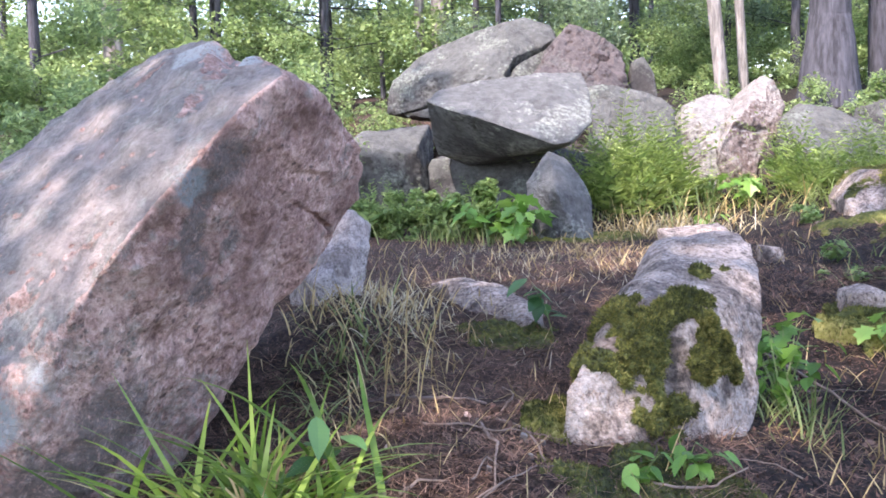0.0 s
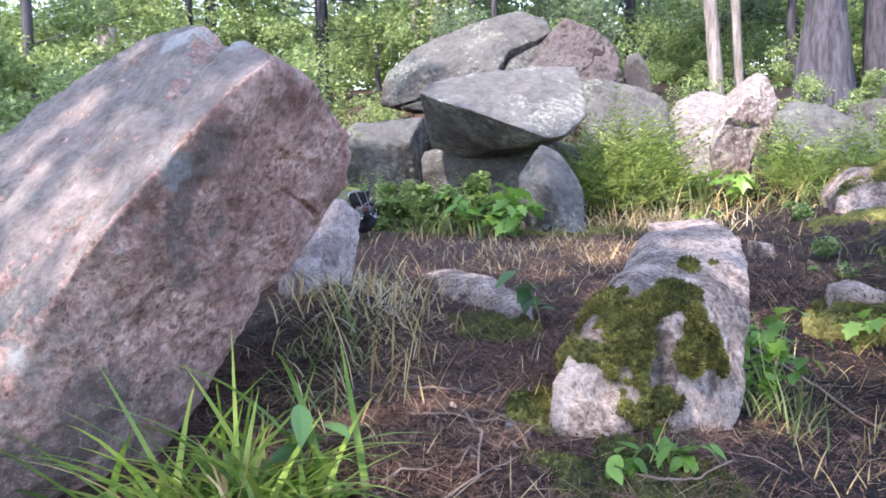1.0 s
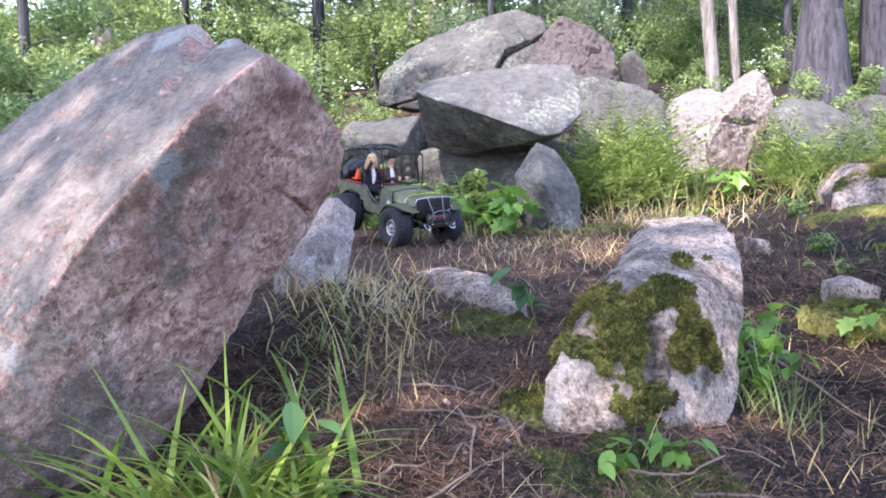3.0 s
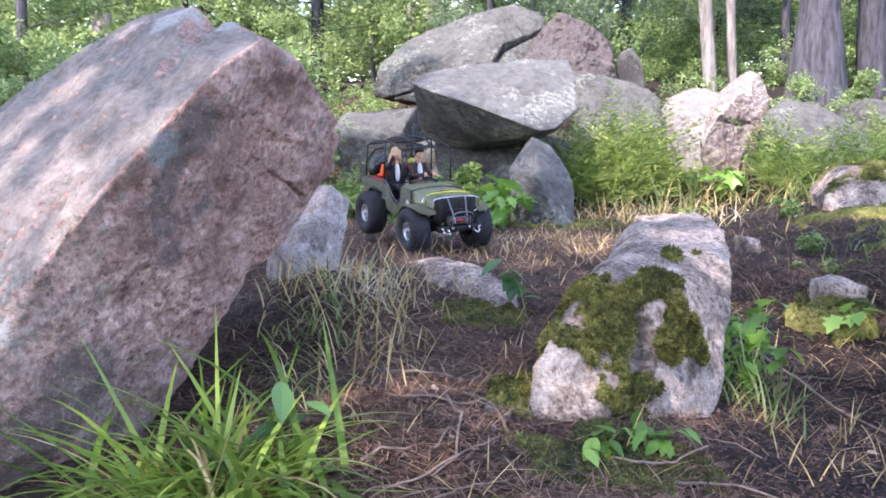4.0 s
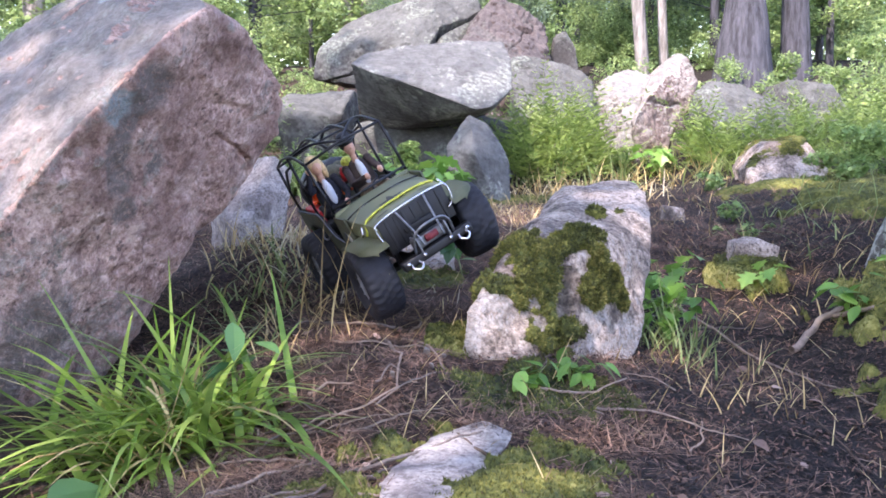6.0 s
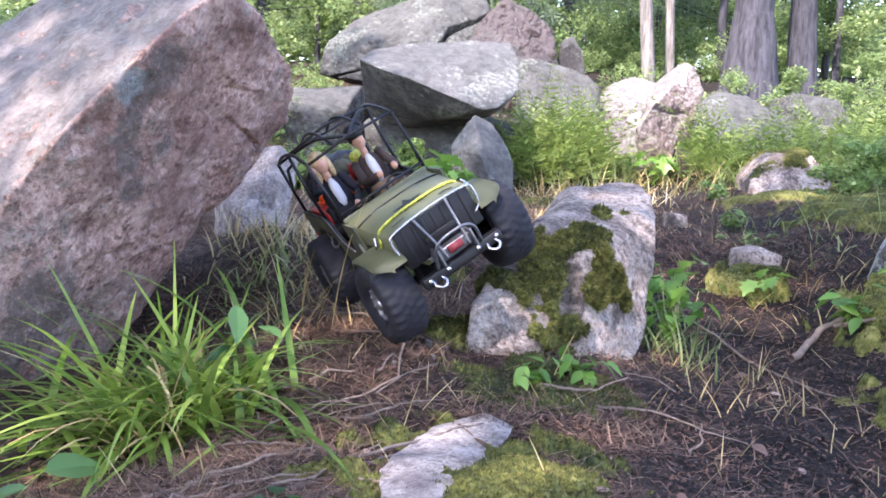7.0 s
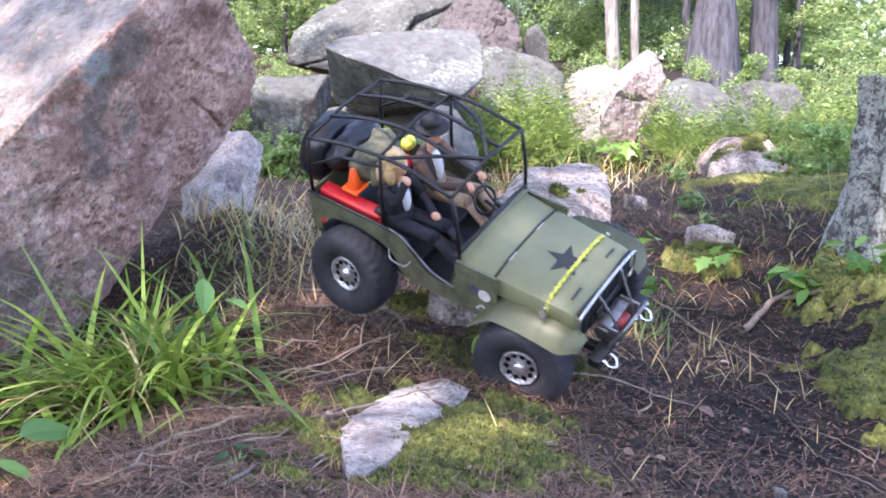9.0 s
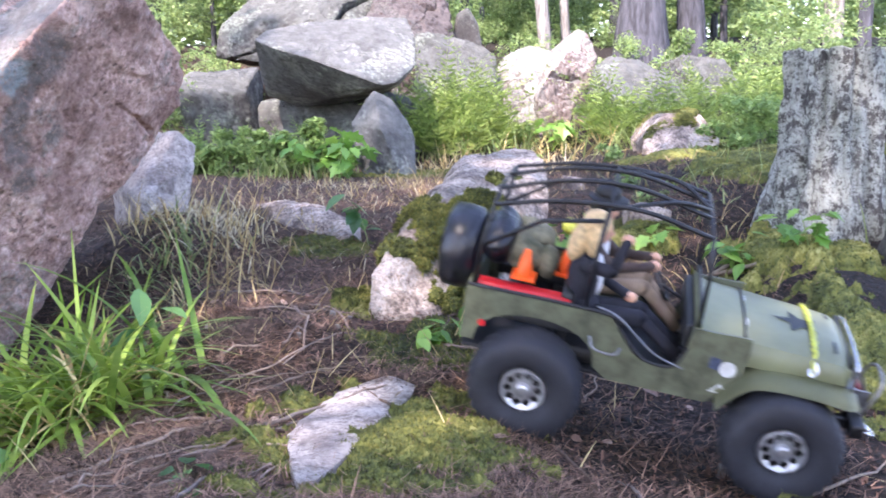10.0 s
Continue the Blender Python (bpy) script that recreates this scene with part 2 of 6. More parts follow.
# ---- building helpers ----
def mesh_object(name, bm, mats, parent=None, smooth=True):
    me = bpy.data.meshes.new(name)
    bm.to_mesh(me)
    bm.free()
    for m in (mats if isinstance(mats, (list, tuple)) else [mats]):
        me.materials.append(m)
    if smooth:
        me.polygons.foreach_set("use_smooth", [True] * len(me.polygons))
    ob = new(name, me)
    ob.parent = parent
    return ob


def raw_object(name, verts, faces, mats, parent=None, smooth=True, slots=None):
    me = bpy.data.meshes.new(name)
    me.from_pydata(verts, [], faces)
    for m in (mats if isinstance(mats, (list, tuple)) else [mats]):
        me.materials.append(m)
    if smooth:
        me.polygons.foreach_set("use_smooth", [True] * len(me.polygons))
    if slots is not None:
        me.polygons.foreach_set("material_index", slots)
    me.update()
    ob = new(name, me)
    ob.parent = parent
    return ob


def part(name, bm, material, parent, label="", smooth=True):
    ob = mesh_object(name, bm, material, parent, smooth)
    if label:
        ob["label"] = label
    return ob


def step(a, b, v):
    u = min(1.0, max(0.0, (v - a) / (b - a)))
    return u * u * (3 - 2 * u)


def ground_z(x, y):
    """Height of the forest floor: a slope up to a terrace, a hollow on its right, and a rise into the woods behind."""
    side = step(0.25, 0.6, x)
    z = 0.005 + 0.045 * step(1.2, 1.65, y) + 0.085 * (side * step(1.7, 3.0, y) + (1 - side) * step(2.3, 2.95, y))
    z += 0.035 * math.exp(-((x + 0.03) / 0.10) ** 2 - ((y - 1.47) / 0.12) ** 2)
    z -= 0.11 * math.exp(-((x - 0.75) / 0.36) ** 2 - ((y - 2.05) / 0.62) ** 2)
    z -= 0.085 * step(0.16, 0.62, x) * (1 - step(1.25, 1.9, y)) * (1 - step(1.0, 1.6, x))
    z -= 0.07 * step(0.12, 0.5, -x) * (1 - step(1.7, 2.3, y))
    z += 0.07 * math.exp(-((x - 1.06) / 0.14) ** 2 - ((y - 1.95) / 0.3) ** 2)
    z += 0.10 * step(0.9, 1.5, x) * step(1.6, 3.2, y)
    z += 0.11 * math.exp(-((x + 0.42) / 0.17) ** 2 - ((y - 2.42) / 0.24) ** 2)
    z += 0.165 * max(0.0, min(y, 11) - 4.7) * step(4.2, 5.6, y) + 0.02 * max(0.0, min(y, 60) - 11)
    z += 0.014 * noise.fractal(Vector((x * 2.2, y * 2.2, 0)), 1.0, 2.0, 4) + 0.006 * noise.noise(Vector((x * 11, y * 11, 5))) + 0.0045 * noise.noise(Vector((x * 29, y * 29, 2))) + 0.003 * noise.noise(Vector((x * 63, y * 63, 9)))
    return z


def ground():
    xs = np.concatenate([-np.geomspace(400, 3.2, 26), np.linspace(-3, -0.72, 80), np.linspace(-0.7, 1.4, 230), np.linspace(1.42, 3.6, 80), np.geomspace(3.8, 400, 26)])
    ys = np.concatenate([-np.geomspace(400, 0.8, 22), np.linspace(-0.6, 0.7, 40), np.linspace(0.71, 3.0, 250), np.linspace(3.02, 5.2, 100), np.linspace(5.3, 12, 50), np.geomspace(12.6, 900, 26)])
    verts = [(x, y, ground_z(x, y)) for y in ys for x in xs]
    n = len(xs)
    faces = [(j * n + i, j * n + i + 1, (j + 1) * n + i + 1, (j + 1) * n + i) for j in range(len(ys) - 1) for i in range(n - 1)]
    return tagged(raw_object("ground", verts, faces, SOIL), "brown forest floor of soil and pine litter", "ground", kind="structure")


ground()


def rock(name, label, corners, back, mat, sub=6, rough=1.0, sharp=16.0, size=None, low=None, category="rock", cuts=(), pits=0.0):
    """A weathered rock: a block with the given corners, its edges worn round, its faces uneven, with a few cracks."""
    c = np.array(corners, float)
    mid = c.mean(0)
    rear = mid + (c - mid) * np.array([0.86, 1.0, 0.92]) + np.array([*back, 0] if isinstance(back, tuple) else [0, back, 0])
    every = [c, rear]
    if low is not None:
        foot = np.concatenate([c, rear])
        foot = foot[foot[:, 2] < np.percentile(foot[:, 2], 45)].copy()
        foot[:, 2] = low
        every.append(foot)
    every = np.concatenate(every)
    base = Vector((float(every[:, 0].mean()), float(every[:, 1].mean()), float(every[:, 2].min())))
    bm = bmesh.new()
    for p in every:
        bm.verts.new(p)
    bmesh.ops.convex_hull(bm, input=bm.verts[:])
    bm.normal_update()
    heart = every.mean(0)
    planes = []
    for f in bm.faces:
        nrm = np.array(f.normal)
        d = float(nrm @ (np.array(f.verts[0].co) - heart))
        if d < 0:
            nrm, d = -nrm, -d
        planes.append((nrm / max(d, 1e-4)))
    bm.free()
    planes = np.array(planes)
    bm = bmesh.new()
    bmesh.ops.create_icosphere(bm, subdivisions=sub, radius=1.0)
    reach = every.max(0) - every.min(0)
    unit = float(reach.mean()) if size is None else size
    seed = Vector((float(heart[0]) * 7.1, float(heart[1]) * 3.3, float(heart[2]) * 5.7))
    dirs = np.array([v.co[:] for v in bm.verts])
    dirs = dirs * reach
    dirs /= np.linalg.norm(dirs, axis=1)[:, None]
    hit = np.clip(dirs @ planes.T, 1e-6, None)
    top = hit.max(1)
    soft = top * (((hit / top[:, None]) ** sharp).sum(1)) ** (1 / sharp)
    far = 1.0 / (0.35 * soft + 0.65 * top)
    place = heart + dirs * far[:, None]
    faced = ((hit / top[:, None]) ** 10) @ (planes / np.linalg.norm(planes, axis=1)[:, None])
    faced /= np.linalg.norm(faced, axis=1)[:, None]
    for v, p, d, up in zip(bm.verts, place, dirs, faced):
        q = Vector(p) + seed
        k = 0.045 * noise.fractal(q * (2.2 / unit), 1.0, 2.0, 3) + 0.012 * noise.fractal(q * (9 / unit), 0.8, 2.0, 4)
        crack = abs(noise.noise(q * (1.7 / unit) + Vector((9, 2, 4)) + 0.25 * noise.noise_vector(q * (5 / unit))))
        k -= (0.006 if cuts else 0.02) * max(0.0, 1 - crack / 0.022)
        if pits:
            k += pits * (0.5 * noise.fractal(q * 21, 0.7, 2.1, 3) - 0.9 * max(0.0, noise.noise(q * 13) - 0.22))
        for a, b, wide, deep, *through_y in cuts:
            ab, ap = b - a, Vector(p) - a
            if through_y:
                ab.y = ap.y = 0.0
                if d[1] > 0.2:
                    continue
            u = min(1.0, max(0.0, ap.dot(ab) / ab.length_squared))
            gap = (ap - ab * u).length + 0.4 * wide * noise.noise(q * 40)
            k -= deep / unit / rough * max(0.0, 1 - (gap / wide) ** 2)
        v.co = Vector(p) + Vector(up) * (k * unit * rough) - base
    ob = mesh_object(name, bm, mat)
    ob.location = base
    return tagged(ob, label, category)


rock("boulder", "huge tilted pink granite boulder with a grey lichened top", [
    (-0.318, 1.56, 0.645), (-0.361, 1.493, 0.602), (-0.396, 1.477, 0.55), (-0.457, 1.427, 0.481), (-0.533, 1.38, 0.379), (-0.581, 1.36, 0.308), (-0.641, 1.357, 0.198), (-0.684, 1.361, 0.117), (-0.76, 1.38, -0.1),
    (-0.268, 1.673, 0.622), (-0.24, 1.798, 0.56), (-0.236, 1.865, 0.502), (-0.256, 1.891, 0.435), (-0.30, 1.873, 0.372), (-0.351, 1.855, 0.316), (-0.407, 1.811, 0.249), (-0.464, 1.777, 0.173), (-0.528, 1.764, 0.067), (-0.568, 1.724, 0.026), (-0.64, 1.63, -0.08),
    (-0.417, 1.75, 0.695), (-0.584, 1.95, 0.757), (-0.64, 1.95, 0.745), (-0.74, 1.95, 0.7), (-0.81, 1.88, 0.625), (-0.888, 1.8, 0.539), (-1.1, 1.65, 0.33), (-1.05, 1.45, -0.1)],
    (-0.3, 0.45), PINK_GRANITE, 8, 0.5, 30, pits=0.026,
    cuts=[(Vector(a), Vector(b), w, deep) for a, b, w, deep in (((-0.349, 1.72, 0.434), (-0.332, 1.783, 0.412), 0.007, 0.013), ((-0.332, 1.783, 0.412), (-0.317, 1.853, 0.381), 0.008, 0.016), ((-0.317, 1.853, 0.381), (-0.37, 1.86, 0.29), 0.008, 0.015),
                                                               ((-0.5, 1.85, 0.725), (-0.455, 1.72, 0.675), 0.045, 0.03), ((-0.455, 1.72, 0.675), (-0.47, 1.58, 0.6), 0.03, 0.014))])
rock("boulder", "grey rounded granite boulder with a dark slanting crack", [
    (-0.9, 6.4, 0.78), (-0.84, 6.4, 1.0), (-0.66, 6.5, 1.19), (-0.32, 6.5, 1.31), (0.06, 6.6, 1.43), (0.24, 6.6, 1.36), (0.31, 6.5, 1.17),
    (0.24, 6.2, 0.76), (-0.56, 6.2, 0.72), (-0.23, 6.1, 1.01)], 1.1, GREY_GRANITE, 7, 0.7, 14, pits=0.016,
    cuts=[(Vector(a), Vector(b), w, 0.09, 1) for a, b, w in (((0.27, 6.3, 1.235), (0.12, 6.4, 1.166), 0.014), ((0.12, 6.4, 1.166), (-0.01, 6.3, 1.092), 0.02), ((-0.01, 6.3, 1.092), (-0.06, 6.2, 1.0), 0.018), ((-0.8, 6.3, 0.76), (-0.56, 6.3, 0.83), 0.008))])
rock("boulder", "pinkish broken granite boulder leaning on a grey one", [
    (0.05, 5.9, 0.95), (0.25, 6.2, 1.16), (0.34, 6.4, 1.33), (0.52, 6.4, 1.27), (0.69, 6.4, 1.15), (0.69, 6.2, 0.96), (0.48, 5.9, 0.81), (0.15, 5.9, 0.82)],
    0.9, WARM_GRANITE, 7, 0.9, 18, low=0.4, pits=0.03)
rock("boulder", "grey lichened boulder with a dark overhanging underside", [
    (-0.426, 4.62, 0.77), (-0.375, 4.75, 0.824), (-0.174, 4.85, 0.871), (0.132, 4.95, 0.905), (0.329, 4.98, 0.91), (0.364, 4.85, 0.808), (0.355, 4.62, 0.651), (0.249, 4.45, 0.556), (0.18, 4.42, 0.544), (0.043, 4.42, 0.596), (-0.16, 4.47, 0.673), (-0.32, 4.55, 0.722),
    (-0.42, 5.15, 0.511), (-0.259, 5.2, 0.456), (0.041, 5.2, 0.479), (0.244, 5.05, 0.533), (-0.427, 4.95, 0.64)], 0.25, LICHEN_GRANITE, 7, 0.32, 60, pits=0.014)
rock("rock", "grey flat rock slab under the overhanging boulder", [
    (-0.93, 5.2, 0.58), (-0.89, 5.5, 0.65), (-0.71, 5.6, 0.67), (-0.51, 5.6, 0.69), (-0.48, 5.3, 0.38), (-0.69, 5.2, 0.4), (-0.84, 5.2, 0.43), (-0.8, 5.15, 0.52), (-0.53, 5.2, 0.55)], 0.5, GREY_GRANITE, 6, 0.7, 18, low=0.1, pits=0.02)
rock("rock", "pointed grey standing stone beside the green herbs", [
    (0.139, 4.3, 0.523), (0.213, 4.32, 0.486), (0.289, 4.3, 0.375), (0.326, 4.28, 0.301), (0.325, 4.25, 0.1), (0.12, 4.2, 0.1), (0.061, 4.25, 0.185), (0.039, 4.3, 0.38), (0.169, 4.15, 0.347), (0.275, 4.18, 0.1)], 0.12, LICHEN_GRANITE, 6, 0.45, 40, pits=0.014)
rock("boulder", "pale sunlit half of a split boulder", [
    (0.858, 5.75, 0.3), (0.865, 5.8, 0.521), (0.922, 5.85, 0.675), (1.026, 5.95, 0.792), (1.177, 6.05, 0.84), (1.305, 6.05, 0.796), (1.293, 5.9, 0.716), (1.127, 5.65, 0.6), (1.169, 5.55, 0.425), (1.114, 5.5, 0.2), (0.867, 5.6, 0.2)], 0.4, PALE_GRANITE, 7, 0.8, 26, pits=0.03,
    cuts=[(Vector((1.0, 5.8, 0.74)), Vector((1.05, 5.62, 0.5)), 0.03, 0.03), (Vector((1.05, 5.62, 0.5)), Vector((0.98, 5.6, 0.35)), 0.03, 0.02)])
rock("boulder", "pinkish half of a split boulder with a high pale corner", [
    (1.315, 6.05, 0.789), (1.355, 6.1, 0.848), (1.482, 6.1, 0.946), (1.523, 6.05, 0.911), (1.565, 5.95, 0.743), (1.52, 5.85, 0.626), (1.34, 5.6, 0.467), (1.281, 5.5, 0.3), (1.11, 5.46, 0.22), (1.09, 5.45, 0.5), (1.15, 5.53, 0.598), (1.283, 5.75, 0.71)], 0.3, SPLIT_GRANITE, 7, 0.8, 26, pits=0.03,
    cuts=[(Vector((1.2, 5.6, 0.64)), Vector((1.36, 5.7, 0.62)), 0.022, 0.035), (Vector((1.36, 5.7, 0.62)), Vector((1.47, 5.83, 0.6)), 0.016, 0.02), (Vector((1.18, 5.55, 0.52)), Vector((1.24, 5.55, 0.4)), 0.02, 0.02)])
rock("rock", "small pink wedge of rock leaning on the pale boulder", [
    (1.29, 5.5, 0.2), (1.4, 5.6, 0.55), (1.46, 5.6, 0.42), (1.43, 5.5, 0.2)], 0.12, WARM_GRANITE, 5, 0.5, 18)
rock("rock", "small grey block of rock behind the herbs", [
    (0.7, 6.4, 0.88), (0.74, 6.4, 1.09), (0.81, 6.4, 1.12), (0.88, 6.4, 1.0), (0.9, 6.4, 0.84)], 0.3, GREY_GRANITE, 5, 0.6, 14, low=0.35)
rock("rock", "shaded grey rock half hidden by green plants", [
    (0.404, 5.7, 0.893), (0.601, 5.75, 0.901), (0.794, 5.75, 0.837), (0.905, 5.7, 0.76), (0.899, 5.6, 0.652), (0.729, 5.5, 0.482), (0.419, 5.5, 0.537)], 0.4, GREY_GRANITE, 6, 0.8, 18, low=0.2, pits=0.02)
rock("rock", "low grey rock ridge at the foot of the big tree", [
    (1.485, 5.6, 0.66), (1.636, 5.7, 0.745), (1.821, 5.7, 0.715), (1.958, 5.6, 0.608), (2.029, 5.5, 0.497), (1.928, 5.3, 0.41), (1.694, 5.2, 0.431), (1.467, 5.2, 0.5)], 0.5, GREY_GRANITE, 6, 0.9, 18, low=0.15, pits=0.03)
rock("rock", "low lichened rock among the shrubs past the ridge", [(2.05, 6.0, 0.55), (2.15, 6.05, 0.78), (2.45, 6.05, 0.74), (2.6, 6.0, 0.5), (2.3, 5.8, 0.45)], 0.5, GREY_GRANITE, 6, 0.9, 16, low=0.3, pits=0.03)
rock("rock", "pale rock with a cap of green moss", [
    (1.36, 4.2, 0.28), (1.49, 4.3, 0.41), (1.65, 4.3, 0.42), (1.71, 4.25, 0.35), (1.73, 4.2, 0.29), (1.68, 4.1, 0.16), (1.35, 4.0, 0.14)], 0.35, ROSE_GRANITE, 6, 0.7, 14)
rock("rock", "rose granite rock half covered in green moss", [
    (0.346, 2.3, 0.315), (0.51, 2.35, 0.325), (0.525, 2.25, 0.307), (0.527, 2.12, 0.258), (0.498, 2.0, 0.187), (0.472, 1.92, 0.115), (0.439, 1.82, 0.01), (0.397, 1.76, -0.03), (0.356, 1.72, -0.03), (0.297, 1.68, -0.02), (0.291, 1.7, 0.117), (0.086, 1.6, 0.02),
    (0.097, 1.63, 0.126), (0.128, 1.68, 0.17), (0.16, 1.74, 0.196), (0.266, 1.9, 0.238), (0.31, 2.05, 0.284), (0.341, 1.8, 0.223), (0.31, 1.76, 0.191), (0.222, 1.7, 0.185), (0.21, 1.6, 0.02)],
    0.12, ROSE_GRANITE, 7, 0.5, 30, pits=0.03,
    cuts=[(Vector((0.285, 1.73, 0.17)), Vector((0.262, 1.62, 0.02)), 0.03, 0.03), (Vector((0.33, 1.95, 0.25)), Vector((0.36, 1.81, 0.2)), 0.012, 0.012)])
rock("rock", "pale flat rock slab on the terrace", [
    (0.46, 3.2, 0.25), (0.69, 3.3, 0.26), (0.72, 3.2, 0.22), (0.48, 3.05, 0.1), (0.66, 3.0, 0.1)], 0.2, ROSE_GRANITE, 5, 0.6, 16)
rock("rock", "long flat pink rock slab lying in the litter", [
    (-0.238, 2.8, 0.158), (-0.175, 2.82, 0.161), (-0.027, 2.7, 0.146), (0.08, 2.55, 0.113), (0.086, 2.45, 0.06), (-0.031, 2.5, 0.045), (-0.166, 2.68, 0.08), (-0.234, 2.75, 0.11)],
    0.1, ROSE_GRANITE, 6, 0.7, 26, low=0.0, pits=0.03)
rock("rock", "pale sunlit rock beside the huge boulder", [
    (-0.419, 2.62, 0.377), (-0.37, 2.66, 0.336), (-0.373, 2.6, 0.288), (-0.42, 2.5, 0.252), (-0.481, 2.42, 0.201), (-0.548, 2.6, 0.276), (-0.479, 2.65, 0.362)], (-0.1, 0.15), WHITE_GRANITE, 6, 0.8, 24, low=0.02, pits=0.03)
rock("stone", "small pale stone on the terrace", [(0.8, 3.3, 0.05), (0.82, 3.35, 0.19), (0.89, 3.35, 0.18), (0.9, 3.3, 0.05)], 0.1, ROSE_GRANITE, 5, 0.6, 12)
rock("stone", "small pale stone in dry grass", [(1.16, 4.0, 0.1), (1.23, 4.1, 0.21), (1.32, 4.1, 0.17), (1.31, 4.0, 0.08)], 0.15, ROSE_GRANITE, 5, 0.6, 12)
rock("stone", "pale stone ringed by green moss", [(0.8, 2.5, 0.0), (0.84, 2.55, 0.15), (0.91, 2.58, 0.16), (0.96, 2.55, 0.14), (0.93, 2.5, 0.0)], 0.12, ROSE_GRANITE, 5, 0.6, 12)
rock("stone", "grey stone half buried beside the grass tuft", [(-0.4, 1.5, -0.1), (-0.38, 1.52, -0.02), (-0.32, 1.54, -0.01), (-0.29, 1.52, -0.03), (-0.3, 1.48, -0.08)], 0.1, ROSE_GRANITE, 5, 0.6, 12)
rock("stone", "small grey stone tip poking out of moss", [(0.25, 1.45, -0.06), (0.25, 1.47, 0.0), (0.27, 1.48, 0.01), (0.28, 1.45, -0.05)], 0.05, ROSE_GRANITE, 5, 0.6, 12)
rock("stone", "flat white speckled stone set in moss", [
    (-0.015, 1.099, 0.021), (0.009, 1.178, 0.021), (0.052, 1.283, 0.019), (0.128, 1.337, 0.027), (0.165, 1.284, 0.027), (0.132, 1.174, 0.023), (0.072, 1.078, 0.017), (0.036, 1.02, 0.019), (0.026, 0.943, 0.017), (0.007, 0.949, 0.019)],
    0.004, WHITE_GRANITE, 7, 0.45, 20, size=0.1, low=-0.05, pits=0.06)
rock("rock", "dark grey rock in the hollow under the overhang", [(-0.62, 5.3, 0.1), (-0.5, 5.35, 0.5), (-0.15, 5.2, 0.15), (-0.1, 5.25, 0.5), (0.15, 5.3, 0.55), (0.42, 5.25, 0.5), (0.45, 5.15, 0.15), (0.1, 5.05, 0.3)], 0.5, GREY_GRANITE, 6, 0.8, 14, low=0.05, pits=0.01)


# ---- moss, litter, grass and herbs ----
def blades(rows, segs=5):
    """Verts and faces of bent, tapering blades: (x, y, z, heading, tilt, bend, length, width) each, angles in radians."""
    verts, faces = [], []
    for x, y, z, a, th, bend, ln, w in rows:
        p = Vector((x, y, z))
        side = Vector((-math.sin(a), math.cos(a), 0))
        first = len(verts)
        for i in range(segs + 1):
            u = i / segs
            ww = side * (w * 0.5 * (1 - u ** 2.2) + 0.0002)
            verts += [p - ww, p + ww]
            t = th + bend * u
            p = p + Vector((math.cos(a) * math.sin(t), math.sin(a) * math.sin(t), math.cos(t))) * (ln / segs)
            if i:
                k = first + 2 * (i - 1)
                faces.append((k, k + 1, k + 3, k + 2))
    return verts, faces


def tuft(name, label, rows, mat, category="grass", segs=5, kind="stuff"):
    v, f = blades(rows, segs)
    return tagged(raw_object(name, v, f, mat), label, category, kind=kind)


def moss_patch(label, cx, cy, rx, ry, lift=0.016, seed=0, hole=None, spikes=5000, level=-0.05):
    """A cushion of moss on the ground with an uneven edge and short shoots; hole: keeps clear of a stone."""
    rng = np.random.default_rng(seed)
    step_m = 0.007
    nx, ny = int(2 * rx / step_m), int(2 * ry / step_m)

    def cover(x, y):
        e = 1 - math.hypot((x - cx) / rx, (y - cy) / ry)
        k = e * 1.3 + 0.85 * noise.fractal(Vector((x * 11 + seed, y * 11, 3)), 0.8, 2.0, 5) - 0.28
        if hole:
            for hx, hy, hr in hole:
                k = min(k, (math.hypot(x - hx, y - hy) - hr) * 22 + 0.35 * noise.noise(Vector((x * 40, y * 40, seed))))
        return k
    def height(x, y):
        k = cover(x, y)
        return ground_z(x, y) + max(-0.015, min(1.0, (k - level) * 3) * lift) + 0.006 * noise.noise(Vector((x * 45, y * 45, seed))) + 0.004 * noise.noise(Vector((x * 110, y * 110, seed)))
    verts, faces = [], []
    idx = {}
    for j in range(ny + 1):
        for i in range(nx + 1):
            x, y = cx - rx + i * step_m, cy - ry + j * step_m
            idx[i, j] = len(verts)
            verts.append((x, y, height(x, y)))
    for j in range(ny):
        for i in range(nx):
            if cover(cx - rx + (i + 0.5) * step_m, cy - ry + (j + 0.5) * step_m) > level - 0.12:
                faces.append((idx[i, j], idx[i + 1, j], idx[i + 1, j + 1], idx[i, j + 1]))
    for _ in range(spikes):
        x, y = rng.uniform(cx - rx, cx + rx), rng.uniform(cy - ry, cy + ry)
        if cover(x, y) < level:
            continue
        z = height(x, y)
        k = len(verts)
        a, ln = rng.uniform(0, 6.28), rng.uniform(0.003, 0.008)
        s = Vector((math.cos(a), math.sin(a), 0)) * rng.uniform(0.0012, 0.0024)
        p = Vector((x, y, z - 0.002))
        verts += [p - s, p + s, p + Vector((rng.uniform(-1, 1) * ln * 0.6, rng.uniform(-1, 1) * ln * 0.6, ln))]
        faces.append((k, k + 1, k + 2))
    return tagged(raw_object("moss", verts, faces, MOSS), label, "moss", kind="stuff")


